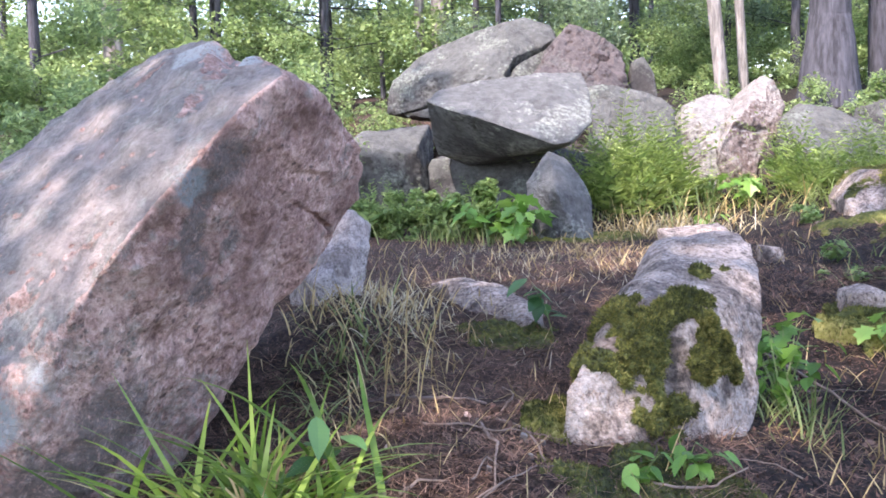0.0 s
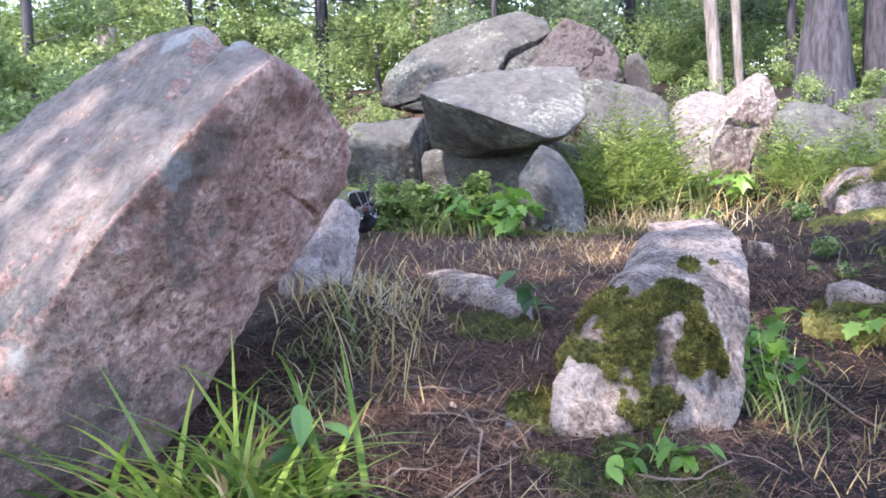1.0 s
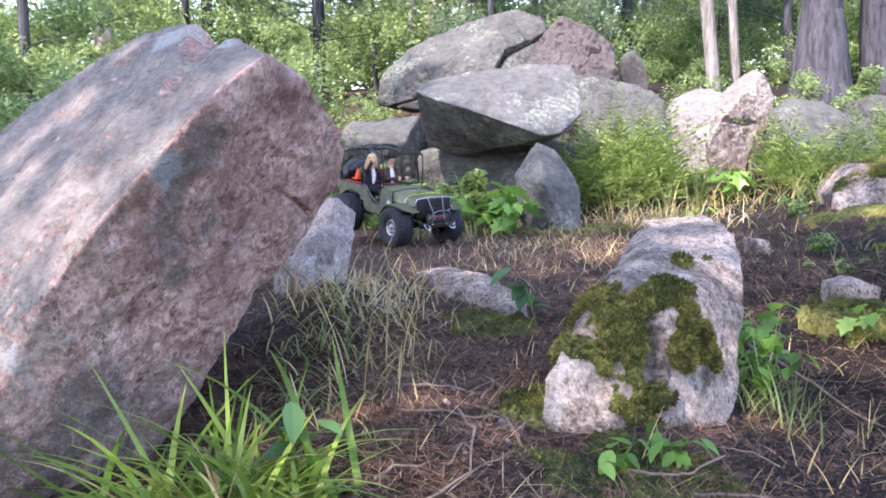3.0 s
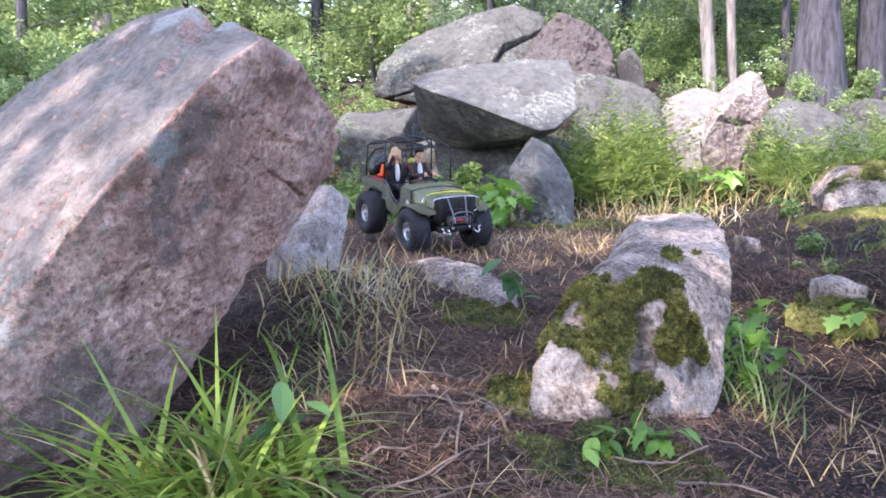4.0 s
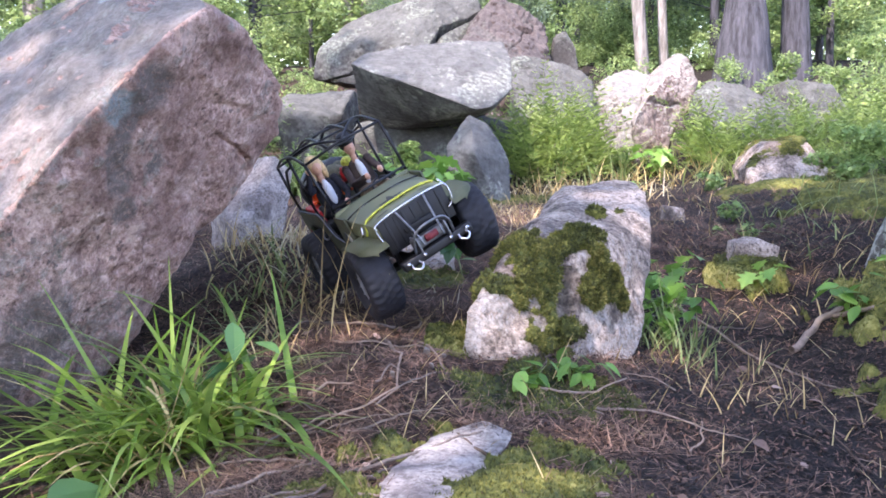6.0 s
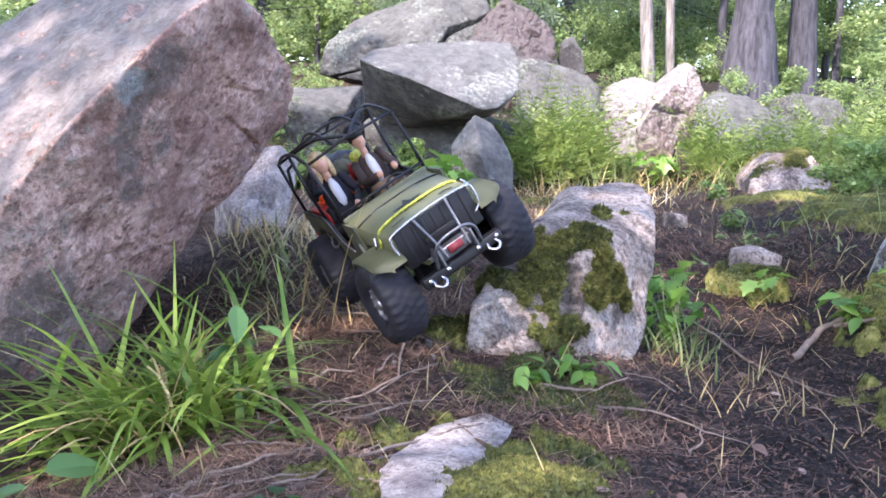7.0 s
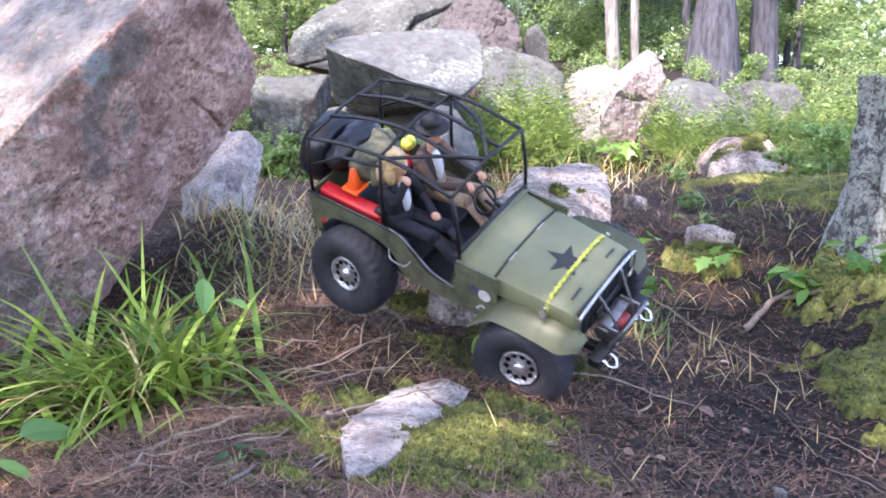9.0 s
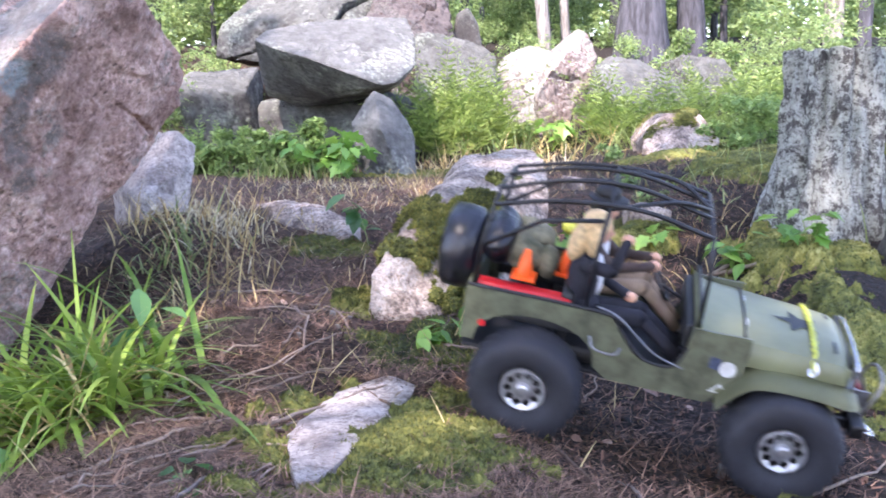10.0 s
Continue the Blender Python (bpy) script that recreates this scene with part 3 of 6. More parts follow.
def moss_on(ob, label, where, seed=0, lift=0.012, spikes=9000):
    """Moss cushions over those parts of a rock for which where(place, normal) is above nought."""
    rng = np.random.default_rng(seed)
    me, base = ob.data, ob.location
    keep, lifted, faces = {}, [], []
    for p in me.polygons:
        c = base + p.center
        if where(c, p.normal) > -0.06:
            face = []
            for i in p.vertices:
                if i not in keep:
                    v = me.vertices[i]
                    w = base + v.co
                    k = where(w, v.normal)
                    keep[i] = len(lifted)
                    lifted.append(w + v.normal * (max(-0.4, min(1.0, k * 5)) * lift + 0.007 * noise.noise(w * 48) + 0.005 * noise.noise(w * 120)))
                face.append(keep[i])
            faces.append(tuple(face))
    if not faces:
        return None
    tri = rng.integers(0, len(faces), spikes)
    verts = list(lifted)
    base_faces = list(faces)
    for t in tri:
        a, b, c = (lifted[i] for i in base_faces[t][:3])
        r, s = rng.uniform(0, 1, 2)
        if r + s > 1:
            r, s = 1 - r, 1 - s
        p = a + (b - a) * r + (c - a) * s
        n = (b - a).cross(c - a).normalized()
        ln = rng.uniform(0.0025, 0.007)
        side = Vector(rng.normal(0, 1, 3)).cross(n).normalized() * rng.uniform(0.0012, 0.0026)
        k = len(verts)
        verts += [p - side, p + side, p + n * ln + Vector(rng.normal(0, 0.4, 3)) * ln]
        faces.append((k, k + 1, k + 2))
    return tagged(raw_object("moss", verts, faces, MOSS), label, "moss", kind="stuff")


MOSS_SPOTS = [(0.383, 2.032, 0.273, 0.028), (0.435, 2.083, 0.28, 0.018), (0.33, 1.876, 0.241, 0.04), (0.284, 1.806, 0.221, 0.05), (0.225, 1.726, 0.194, 0.055), (0.254, 1.697, 0.161, 0.038), (0.35, 1.796, 0.194, 0.042), (0.374, 1.809, 0.161, 0.042),
              (0.34, 1.763, 0.146, 0.034), (0.182, 1.674, 0.162, 0.042), (0.117, 1.746, 0.156, 0.044), (0.265, 1.676, 0.123, 0.035), (0.233, 1.639, 0.11, 0.041), (0.406, 1.827, 0.116, 0.02), (0.277, 1.666, 0.074, 0.051), (0.087, 1.723, 0.13, 0.029), (0.2, 1.85, 0.2, 0.06)]
BARE_SPOTS = [(0.299, 1.75, 0.193, 0.023), (0.16, 1.626, 0.113, 0.054), (0.114, 1.619, 0.106, 0.037), (0.377, 1.758, 0.048, 0.054), (0.321, 1.728, 0.11, 0.021), (0.437, 1.951, 0.229, 0.049)]


def rock_moss_mask(c, n):
    k = max(1 - math.dist(c, s[:3]) / s[3] for s in MOSS_SPOTS)
    k = min(k, 0.35, min(1.4 * (math.dist(c, s[:3]) / s[3] - 1) for s in BARE_SPOTS))
    return k - 0.04 + 0.5 * noise.fractal(c * 17 + Vector((3.3, 0, 8)), 0.9, 2.0, 4) + 0.12 * noise.noise(c * 60)


ROCKS = {o["label"]: o for o in scene.objects if o.get("label")}
moss_on(ROCKS["rose granite rock half covered in green moss"], "green and yellow moss cushions on the rose granite rock", rock_moss_mask, 1, 0.014, 42000)
moss_on(ROCKS["pale rock with a cap of green moss"], "cap of green moss on a pale rock",
        lambda c, n: n.z - 0.8 + 0.5 * noise.noise(c * 9) + 1.2 * (c.z - 0.37), 2, 0.01, 5000)
moss_on(ROCKS["pale stone ringed by green moss"], "ring of green moss round a pale stone",
        lambda c, n: 0.12 - 6 * (c.z - 0.09) + 0.4 * noise.noise(c * 14), 3, 0.025, 4000)
moss_patch("green moss round the flat white stone", 0.1, 1.1, 0.23, 0.24, 0.018, 4,
           [(0.012, 1.115, 0.036), (0.045, 1.18, 0.054), (0.085, 1.23, 0.062), (0.128, 1.28, 0.052), (0.02, 1.04, 0.028), (0.016, 0.985, 0.018), (0.075, 1.15, 0.034)], 20000)
moss_patch("moss at the foot of the rose granite rock", 0.22, 1.5, 0.17, 0.12, 0.012, 5, None, 7000)
moss_patch("moss cushions down the side of the rose granite rock", 0.095, 1.73, 0.07, 0.13, 0.028, 15, None, 7000, -0.05)
moss_patch("bright moss bank beside the stump", 1.13, 2.1, 0.22, 0.32, 0.035, 6, None, 14000, 0.05)
moss_patch("moss bank above the bent root", 0.97, 1.58, 0.17, 0.34, 0.025, 16, None, 10000, 0.05)
moss_patch("mossy slope behind the stump", 1.5, 3.2, 0.35, 0.6, 0.03, 18, None, 14000, 0.2)
moss_patch("mossy slope past the mossy rock", 2.0, 4.1, 0.5, 0.6, 0.03, 19, None, 12000, 0.05)
moss_patch("small moss cushion in the litter", 0.62, 1.08, 0.045, 0.04, 0.02, 12, None, 900, -0.1)
moss_patch("moss under the pale stone", 0.86, 2.47, 0.12, 0.11, 0.04, 7, None, 6000, 0.05)
moss_patch("moss at the end of the pink slab", -0.0, 2.42, 0.14, 0.1, 0.012, 8, None, 3000)
moss_patch("moss on the terrace in front of the pointed stone", 0.25, 4.3, 0.4, 0.18, 0.015, 9, None, 3000)
moss_patch("moss at the foot of the mossy rock", 1.4, 3.9, 0.4, 0.22, 0.02, 10, None, 5000, 0.25)


def litter():
    """Fallen pine needles, thin and criss-cross, over the ground that is seen near by."""
    rng = np.random.default_rng(11)
    rows = []
    while len(rows) < 84000:
        y = 0.7 + 3.6 * rng.uniform(0, 1) ** 1.7
        x = rng.uniform(-0.25 - 0.22 * y, 0.3 + 0.42 * y)
        d = noise.fractal(Vector((x * 3, y * 3, 2)), 1.0, 2.0, 3)
        if rng.uniform(-0.6, 0.5) > d + 0.15:
            continue
        if x > 0.36 + 0.1 * d and y < 2.4 and rng.uniform(0, 1) < 0.8:
            continue
        if math.hypot((x - 0.07) / 0.1, (y - 1.17) / 0.14) < 1:
            continue
        tilt = 1.57 - abs(rng.normal(0, 0.22))
        rows.append((x, y, ground_z(x, y) + rng.uniform(0.001, 0.010), rng.uniform(0, 6.28), tilt, rng.normal(0, 0.35), rng.uniform(0.015, 0.05), rng.uniform(0.0006, 0.0014)))
    v, f = blades(rows, 2)
    tagged(raw_object("pine_litter", v, f, NEEDLES), "dry brown pine needles scattered over the soil", "litter", kind="stuff")
    rows = []
    for _ in range(6500):
        y = 0.7 + 3.4 * rng.uniform(0, 1) ** 1.6
        x = rng.uniform(-0.25 - 0.2 * y, 0.3 + 0.42 * y)
        rows.append((x, y, ground_z(x, y) + 0.004, rng.uniform(0, 6.28), 1.5 - abs(rng.normal(0, 0.15)), rng.normal(0, 0.3), rng.uniform(0.006, 0.026), rng.uniform(0.002, 0.009)))
    for _ in range(30000):
        y = 0.75 + 2.4 * rng.uniform(0, 1) ** 1.4
        x = rng.normal(0.2 + 0.2 * y, 0.2 + 0.09 * y)
        rows.append((x, y, ground_z(x, y) + rng.uniform(0.001, 0.007), rng.uniform(0, 6.28), 1.5 - abs(rng.normal(0, 0.4)), rng.normal(0, 0.6), rng.uniform(0.004, 0.013), rng.uniform(0.0015, 0.005)))
    v, f = blades(rows, 2)
    tagged(raw_object("bark_chips", v, f, DEBRIS), "small brown bark chips and leaf scraps on the ground", "litter", kind="stuff")


DEBRIS = leafy("leaf_scraps", lin(14, 9, 7), lin(44, 30, 24), lin(128, 96, 79), 0.85, 0.0)
litter()


def stick(label, points, radius, mat=None):
    """A fallen twig: a thin tapering bent tube through a few places on the ground."""
    cu = bpy.data.curves.new("twig", "CURVE")
    cu.dimensions, cu.bevel_depth, cu.bevel_resolution = "3D", radius, 2
    sp = cu.splines.new("POLY")
    fine = []
    for (x0, y0, h0), (x1, y1, h1) in zip(points, points[1:]):
        for k in range(8):
            u = k / 8
            fine.append((x0 + (x1 - x0) * u, y0 + (y1 - y0) * u, h0 + (h1 - h0) * u))
    fine.append(points[-1])
    sp.points.add(len(fine) - 1)
    for k, (x, y, h) in enumerate(fine):
        w = 0.006 * noise.noise(Vector((x * 22, y * 22, h)))
        sp.points[k].co = (x + w, y - w, ground_z(x, y) + h + radius, 1)
        sp.points[k].radius = 1.0 - 0.6 * k / len(fine)
    cu.materials.append(mat or TWIG)
    return tagged(new("twig", cu), label, "twig")


stick("pale bent root lying on dark soil", [(0.82, 2.05, 0.0), (0.93, 2.16, 0.012), (1.05, 2.14, 0.015), (1.16, 2.02, 0.0)], 0.009)
stick("long thin grey twig on dark soil", [(0.60, 2.4, 0.0), (0.69, 2.2, 0.004), (0.80, 1.85, 0.0), (0.86, 1.6, 0.0)], 0.004)
stick("thin bent twig at the foot of the rock", [(0.16, 1.5, 0.005), (0.24, 1.47, 0.012), (0.31, 1.5, 0.01), (0.37, 1.56, 0.02)], 0.003)
for n_st, (x0, y0, x1, y1) in enumerate([(-0.26, 1.02, -0.04, 1.16), (-0.2, 1.0, -0.02, 1.2), (-0.3, 1.06, -0.08, 1.22), (-0.16, 1.3, 0.02, 1.44), (-0.02, 1.75, 0.06, 1.52), (-0.05, 1.72, -0.01, 1.4), (0.1, 0.95, 0.18, 1.05), (0.62, 1.05, 0.9, 1.25), (-0.2, 1.9, -0.06, 1.84), (-0.15, 1.7, 0.1, 1.62)]):
    stick("thin brown twig among pine litter", [(x0, y0, 0.002), ((x0 + x1) / 2 + 0.02, (y0 + y1) / 2 - 0.015, 0.01), (x1, y1, 0.002)], 0.0022 + 0.0006 * (n_st % 3))
DARK_TWIG = plain("old_twig_bark", lin(96, 78, 66), 0.95, 0, 0.25, 60, 0.002)
GREY_TWIG = plain("grey_twig_bark", lin(132, 120, 112), 0.95, 0, 0.25, 60, 0.002)
rng_t = np.random.default_rng(17)
for n_st in range(64):
    near = n_st < 34
    x0, y0 = (rng_t.uniform(-0.34, 0.0), rng_t.uniform(0.9, 1.45)) if near else (rng_t.uniform(-0.15, 0.85), rng_t.uniform(0.9, 2.3))
    a, ln = (rng_t.normal(0.7, 0.5) if near else rng_t.uniform(0, 3.1)), rng_t.uniform(0.06, 0.26)
    x1, y1 = x0 + ln * math.cos(a), y0 + ln * math.sin(a)
    stick("thin dead twig lying in the pine litter", [(x0, y0, 0.003), ((x0 + x1) / 2 + rng_t.normal(0, 0.012), (y0 + y1) / 2 + rng_t.normal(0, 0.012), rng_t.uniform(0.004, 0.016)), (x1, y1, 0.003)], rng_t.uniform(0.0011, 0.0032), [TWIG, DARK_TWIG, GREY_TWIG][n_st % 3])
stick("forked end of the pale bent root", [(0.95, 2.15, 0.01), (1.0, 2.06, 0.012), (1.1, 1.98, 0.004)], 0.006)
stick("thick broken branch piece beside the white stone", [(-0.16, 1.0, 0.0), (-0.08, 1.08, 0.004), (-0.02, 1.13, 0.0)], 0.006, DARK_TWIG)
for n_p, (x, y, s) in enumerate([(0.03, 1.6, 0.009), (0.06, 1.58, 0.007), (0.04, 1.52, 0.006), (-0.02, 1.45, 0.006), (0.58, 1.15, 0.012)]):
    rock("pebble", "small white pebble on the litter", [(x - s, y, ground_z(x, y) - 0.003), (x + s, y, ground_z(x, y) - 0.002), (x + s * 0.7, y, ground_z(x, y) + s * 1.5), (x - s * 0.5, y, ground_z(x, y) + s * 1.8)], s * 1.4, PALE_GRANITE, 3, 0.8, 8, category="pebble")


def grasses(label, n, cx, cy, rx, ry, length, width, mat, lean=0.35, bend=1.2, seed=0, heading=None, segs=5):
    rng = np.random.default_rng(seed)
    rows = []
    for _ in range(n):
        x, y = rng.normal(cx, rx), rng.normal(cy, ry)
        a = rng.uniform(0, 6.28) if heading is None else rng.normal(heading, 0.9)
        rows.append((x, y, ground_z(x, y) - 0.005, a, min(1.52, lean * (0.4 + abs(rng.normal(0, 0.75)))), abs(rng.normal(bend, bend * 0.5)), length * rng.uniform(0.45, 1.15), width * rng.uniform(0.6, 1.2)))
    return tuft("grass", label, rows, mat, segs=segs)


STRAW = leafy("pale_straw", lin(150, 136, 104), lin(196, 184, 148), lin(226, 218, 188), 0.7, 0.3)
grasses("bright green sedge tuft with long arching blades", 430, -0.35, 1.36, 0.065, 0.055, 0.30, 0.012, SEDGE, 1.15, 1.15, 21, segs=8)
grasses("pale withered blades in the sedge tuft", 30, -0.35, 1.3, 0.04, 0.03, 0.26, 0.007, DRY, 0.6, 1.6, 22, segs=7)
grasses("green grass under the edge of the boulder", 90, -0.36, 2.0, 0.05, 0.18, 0.12, 0.005, GRASS, 0.9, 1.2, 23)
grasses("tall dry grass stalks beside the boulder", 16, -0.2, 1.9, 0.06, 0.12, 0.30, 0.0028, DRY, 0.25, 0.7, 24, segs=7)
grasses("dry matted grass under the boulder", 260, -0.24, 1.9, 0.08, 0.25, 0.10, 0.003, DRY, 1.3, 0.7, 25)
grasses("mixed dry grass below the pale rock", 90, -0.4, 2.3, 0.07, 0.1, 0.13, 0.004, DRY, 0.6, 1.0, 39)
grasses("green grass below the pale rock", 70, -0.36, 2.2, 0.07, 0.12, 0.12, 0.005, GRASS, 0.6, 1.0, 40)
grasses("dry grass on the edge of the terrace", 260, -0.28, 2.6, 0.10, 0.16, 0.09, 0.004, DRY, 1.0, 0.7, 26)
grasses("pale sunlit dry grass beside the pointed stone", 240, 0.6, 4.45, 0.16, 0.18, 0.2, 0.005, DRY, 0.85, 0.9, 27)
grasses("dry grass at the foot of the pale boulder", 240, 1.05, 5.0, 0.3, 0.25, 0.2, 0.006, DRY, 0.9, 0.9, 28)
grasses("long green grass below the rock ridge", 300, 1.6, 4.85, 0.22, 0.22, 0.36, 0.007, GRASS, 0.7, 1.1, 29)
grasses("green grass beside the pale boulder", 180, 0.8, 5.1, 0.16, 0.2, 0.3, 0.007, GRASS, 0.7, 1.0, 30)
grasses("grass blades in front of the herbs", 90, -0.2, 4.2, 0.14, 0.08, 0.2, 0.007, GRASS, 0.4, 1.0, 31)
grasses("pale sunlit dry grass on the bank beside the boulder", 380, -0.33, 2.5, 0.11, 0.13, 0.11, 0.0035, STRAW, 1.2, 0.8, 59)
grasses("bleached grass in front of the pale boulder", 260, 0.75, 4.55, 0.2, 0.15, 0.16, 0.004, STRAW, 1.0, 0.9, 60)
grasses("bleached needles and straw on the terrace", 1300, 0.1, 3.2, 0.3, 0.5, 0.06, 0.002, STRAW, 1.52, 0.15, 70)
grasses("flat straw lying on the terrace", 1500, 0.25, 3.35, 0.35, 0.45, 0.07, 0.0022, DRY, 1.5, 0.2, 58)
grasses("thin dry grass at the edge of the terrace", 300, 0.5, 3.9, 0.6, 0.3, 0.1, 0.004, DRY, 0.8, 0.8, 32)
grasses("thin green grass on the mossy bank", 90, 1.2, 2.9, 0.14, 0.3, 0.18, 0.004, GRASS, 0.8, 1.0, 33)
grasses("dry grass beside the dark hollow", 120, 0.95, 2.45, 0.2, 0.2, 0.1, 0.003, DRY, 0.8, 0.6, 34)
grasses("dry grass below the stump", 100, 0.6, 1.75, 0.12, 0.14, 0.09, 0.0025, DRY, 0.9, 0.6, 35)
grasses("dry straw-coloured stems lying in the litter", 320, -0.02, 1.55, 0.22, 0.35, 0.10, 0.0018, DRY, 1.45, 0.25, 36)
grasses("dry stems on the dark soil", 140, 0.62, 1.45, 0.24, 0.35, 0.08, 0.0016, DRY, 1.5, 0.2, 38)
grasses("green stems along the terrace foot", 120, 0.55, 2.0, 0.05, 0.12, 0.12, 0.004, GRASS, 0.5, 0.9, 37)


def leaf_mesh(shape, mat):
    """One leaf 1 m long along +x, slightly folded and drooping; ovate, or lobed like a maple's."""
    if shape == "ovate":
        half = [(0.0, 0.0), (0.12, 0.16), (0.32, 0.27), (0.55, 0.25), (0.78, 0.14), (1.0, 0.0)]
    else:
        half = [(0.0, 0.0), (0.05, 0.30), (0.2, 0.22), (0.38, 0.5), (0.46, 0.26), (0.66, 0.36), (0.72, 0.17), (1.0, 0.0)]
    verts, faces = [], []
    for x, w in half:
        droop = -0.22 * x * x
        verts += [(x, w, droop + 0.16 * w), (x, 0, droop), (x, -w, droop + 0.16 * w)]
    for i in range(len(half) - 1):
        k = 3 * i
        faces += [(k, k + 1, k + 4, k + 3), (k + 1, k + 2, k + 5, k + 4)]
    me = bpy.data.meshes.new("leaf")
    me.from_pydata(verts, [], faces)
    me.materials.append(mat)
    return me


def each_leaf(name, dark, mid, light):
    """A leaf material whose tone differs from one leaf object to the next, with paler veins."""
    a = Mat(name, 0.42)
    c = a.ramp(a.each(), [(0.0, dark), (0.5, mid), (1.0, light)])
    wv = a.t.nodes.new("ShaderNodeTexWave")
    wv.inputs["Scale"].default_value, wv.inputs["Distortion"].default_value = 3.5, 1.0
    a.t.links.new(a.co, wv.inputs["Vector"])
    c = a.mix(a.math("MULTIPLY", wv.outputs["Fac"], 0.18), c, light)
    a.colour(c)
    tr = a.t.nodes.new("ShaderNodeBsdfTranslucent")
    a.put(tr.inputs["Color"], a.mix(0.4, c, light))
    mx = a.t.nodes.new("ShaderNodeMixShader")
    mx.inputs[0].default_value = 0.35
    a.t.links.new(a.b.outputs[0], mx.inputs[1])
    a.t.links.new(tr.outputs[0], mx.inputs[2])
    a.t.links.new(mx.outputs[0], a.t.nodes["Material Output"].inputs["Surface"])
    return a.m


LEAF_GREEN = each_leaf("green_leaf", lin(62, 104, 44), lin(94, 144, 60), lin(150, 190, 90))
LEAF_DEEP = each_leaf("deep_green_leaf", lin(46, 84, 52), lin(66, 112, 66), lin(104, 146, 84))
OVATE, LOBED, OVATE_DEEP = leaf_mesh("ovate", LEAF_GREEN), leaf_mesh("lobed", LEAF_GREEN), leaf_mesh("ovate", LEAF_DEEP)


def herb(label, x, y, z, stems, height, leaf, size, per=5, spread=0.5, seed=0, flat=0.3):
    """A herb: thin stems from one root and leaves, each leaf a piece of its own."""
    rng = np.random.default_rng(seed)
    plant = tagged(new("herb"), label, "plant")
    plant.location = (x, y, z)
    for s in range(stems):
        a, th = rng.uniform(0, 6.28), rng.uniform(0.1, 0.9) * spread
        ln = height * rng.uniform(0.6, 1.05)
        v, f = blades([(0, 0, 0, a, th, 0.35, ln, 0.0035)], 6)
        raw_object("stem", v, f, GRASS, plant)
        for k in range(per):
            u = 1 - 0.75 * k / per
            t = th + 0.18 * u
            p = Vector((math.cos(a) * math.sin(t), math.sin(a) * math.sin(t), math.cos(t))) * ln * u
            lf = new("leaf", leaf)
            lf.parent = plant
            sz = size * rng.uniform(0.65, 1.15)
            lf.matrix_basis = Matrix.Translation(p) @ Euler((rng.normal(0, 0.25), rng.normal(flat, 0.3), a + k * 2.4 + rng.normal(0, 0.4))).to_matrix().to_4x4() @ Matrix.Diagonal((sz, sz, sz, 1))
    return plant


G = ground_z
herb("green leafy herb beside the rose granite rock", 0.54, 2.02, G(0.54, 2.02), 10, 0.2, OVATE, 0.046, 5, 0.6, 41)
herb("green leafy herb behind the rose granite rock", 0.58, 2.14, G(0.58, 2.14), 7, 0.22, LOBED, 0.055, 4, 0.6, 42)
herb("low green herb at the foot of the mossy rock", 0.2, 1.5, G(0.2, 1.5), 6, 0.055, OVATE, 0.042, 3, 1.2, 43)
herb("low green herb spreading over moss", 0.27, 1.53, G(0.27, 1.53), 6, 0.07, OVATE, 0.04, 3, 1.1, 44)
herb("small sapling with grey-green leaves by the pink slab", 0.1, 2.46, G(0.1, 2.46), 2, 0.17, OVATE_DEEP, 0.07, 5, 0.5, 45)
herb("small herb with lobed leaves beside the pale stone", 0.88, 2.42, G(0.88, 2.42), 4, 0.09, LOBED, 0.06, 2, 0.8, 46)
herb("green herb on the edge of the mossy bank", 0.98, 2.12, G(0.98, 2.12), 6, 0.11, OVATE, 0.05, 3, 0.9, 47)
herb("green herb climbing at the foot of the stump", 1.1, 2.0, G(1.1, 2.0), 5, 0.14, LOBED, 0.055, 3, 0.9, 48)
herb("dark broad-leaved herb at the path's edge", -0.46, 1.02, G(-0.46, 1.02), 6, 0.1, OVATE_DEEP, 0.085, 3, 0.9, 49)
herb("small dark-leaved seedling in the litter", -0.12, 0.98, G(-0.12, 0.98), 4, 0.035, OVATE_DEEP, 0.045, 2, 1.3, 50)
herb("broad-leaved herb in the sedge", -0.27, 1.45, G(-0.27, 1.45), 3, 0.16, OVATE_DEEP, 0.075, 2, 0.6, 51)
herb("bright maple seedling in front of the pointed stone", -0.1, 4.12, G(-0.1, 4.12), 12, 0.26, LOBED, 0.1, 3, 0.75, 52)
herb("bright lobed-leaved herb beside the pointed stone", -0.02, 4.05, G(-0.02, 4.05), 7, 0.22, LOBED, 0.09, 3, 0.7, 53)
herb("lobed-leaved herb at the foot of the pale boulder", 1.18, 5.1, G(1.18, 5.1), 7, 0.2, LOBED, 0.1, 3, 0.7, 54)
herb("yellow-green herb in the dry grass", 0.85, 4.5, G(0.85, 4.5), 5, 0.12, OVATE, 0.05, 3, 0.8, 55)


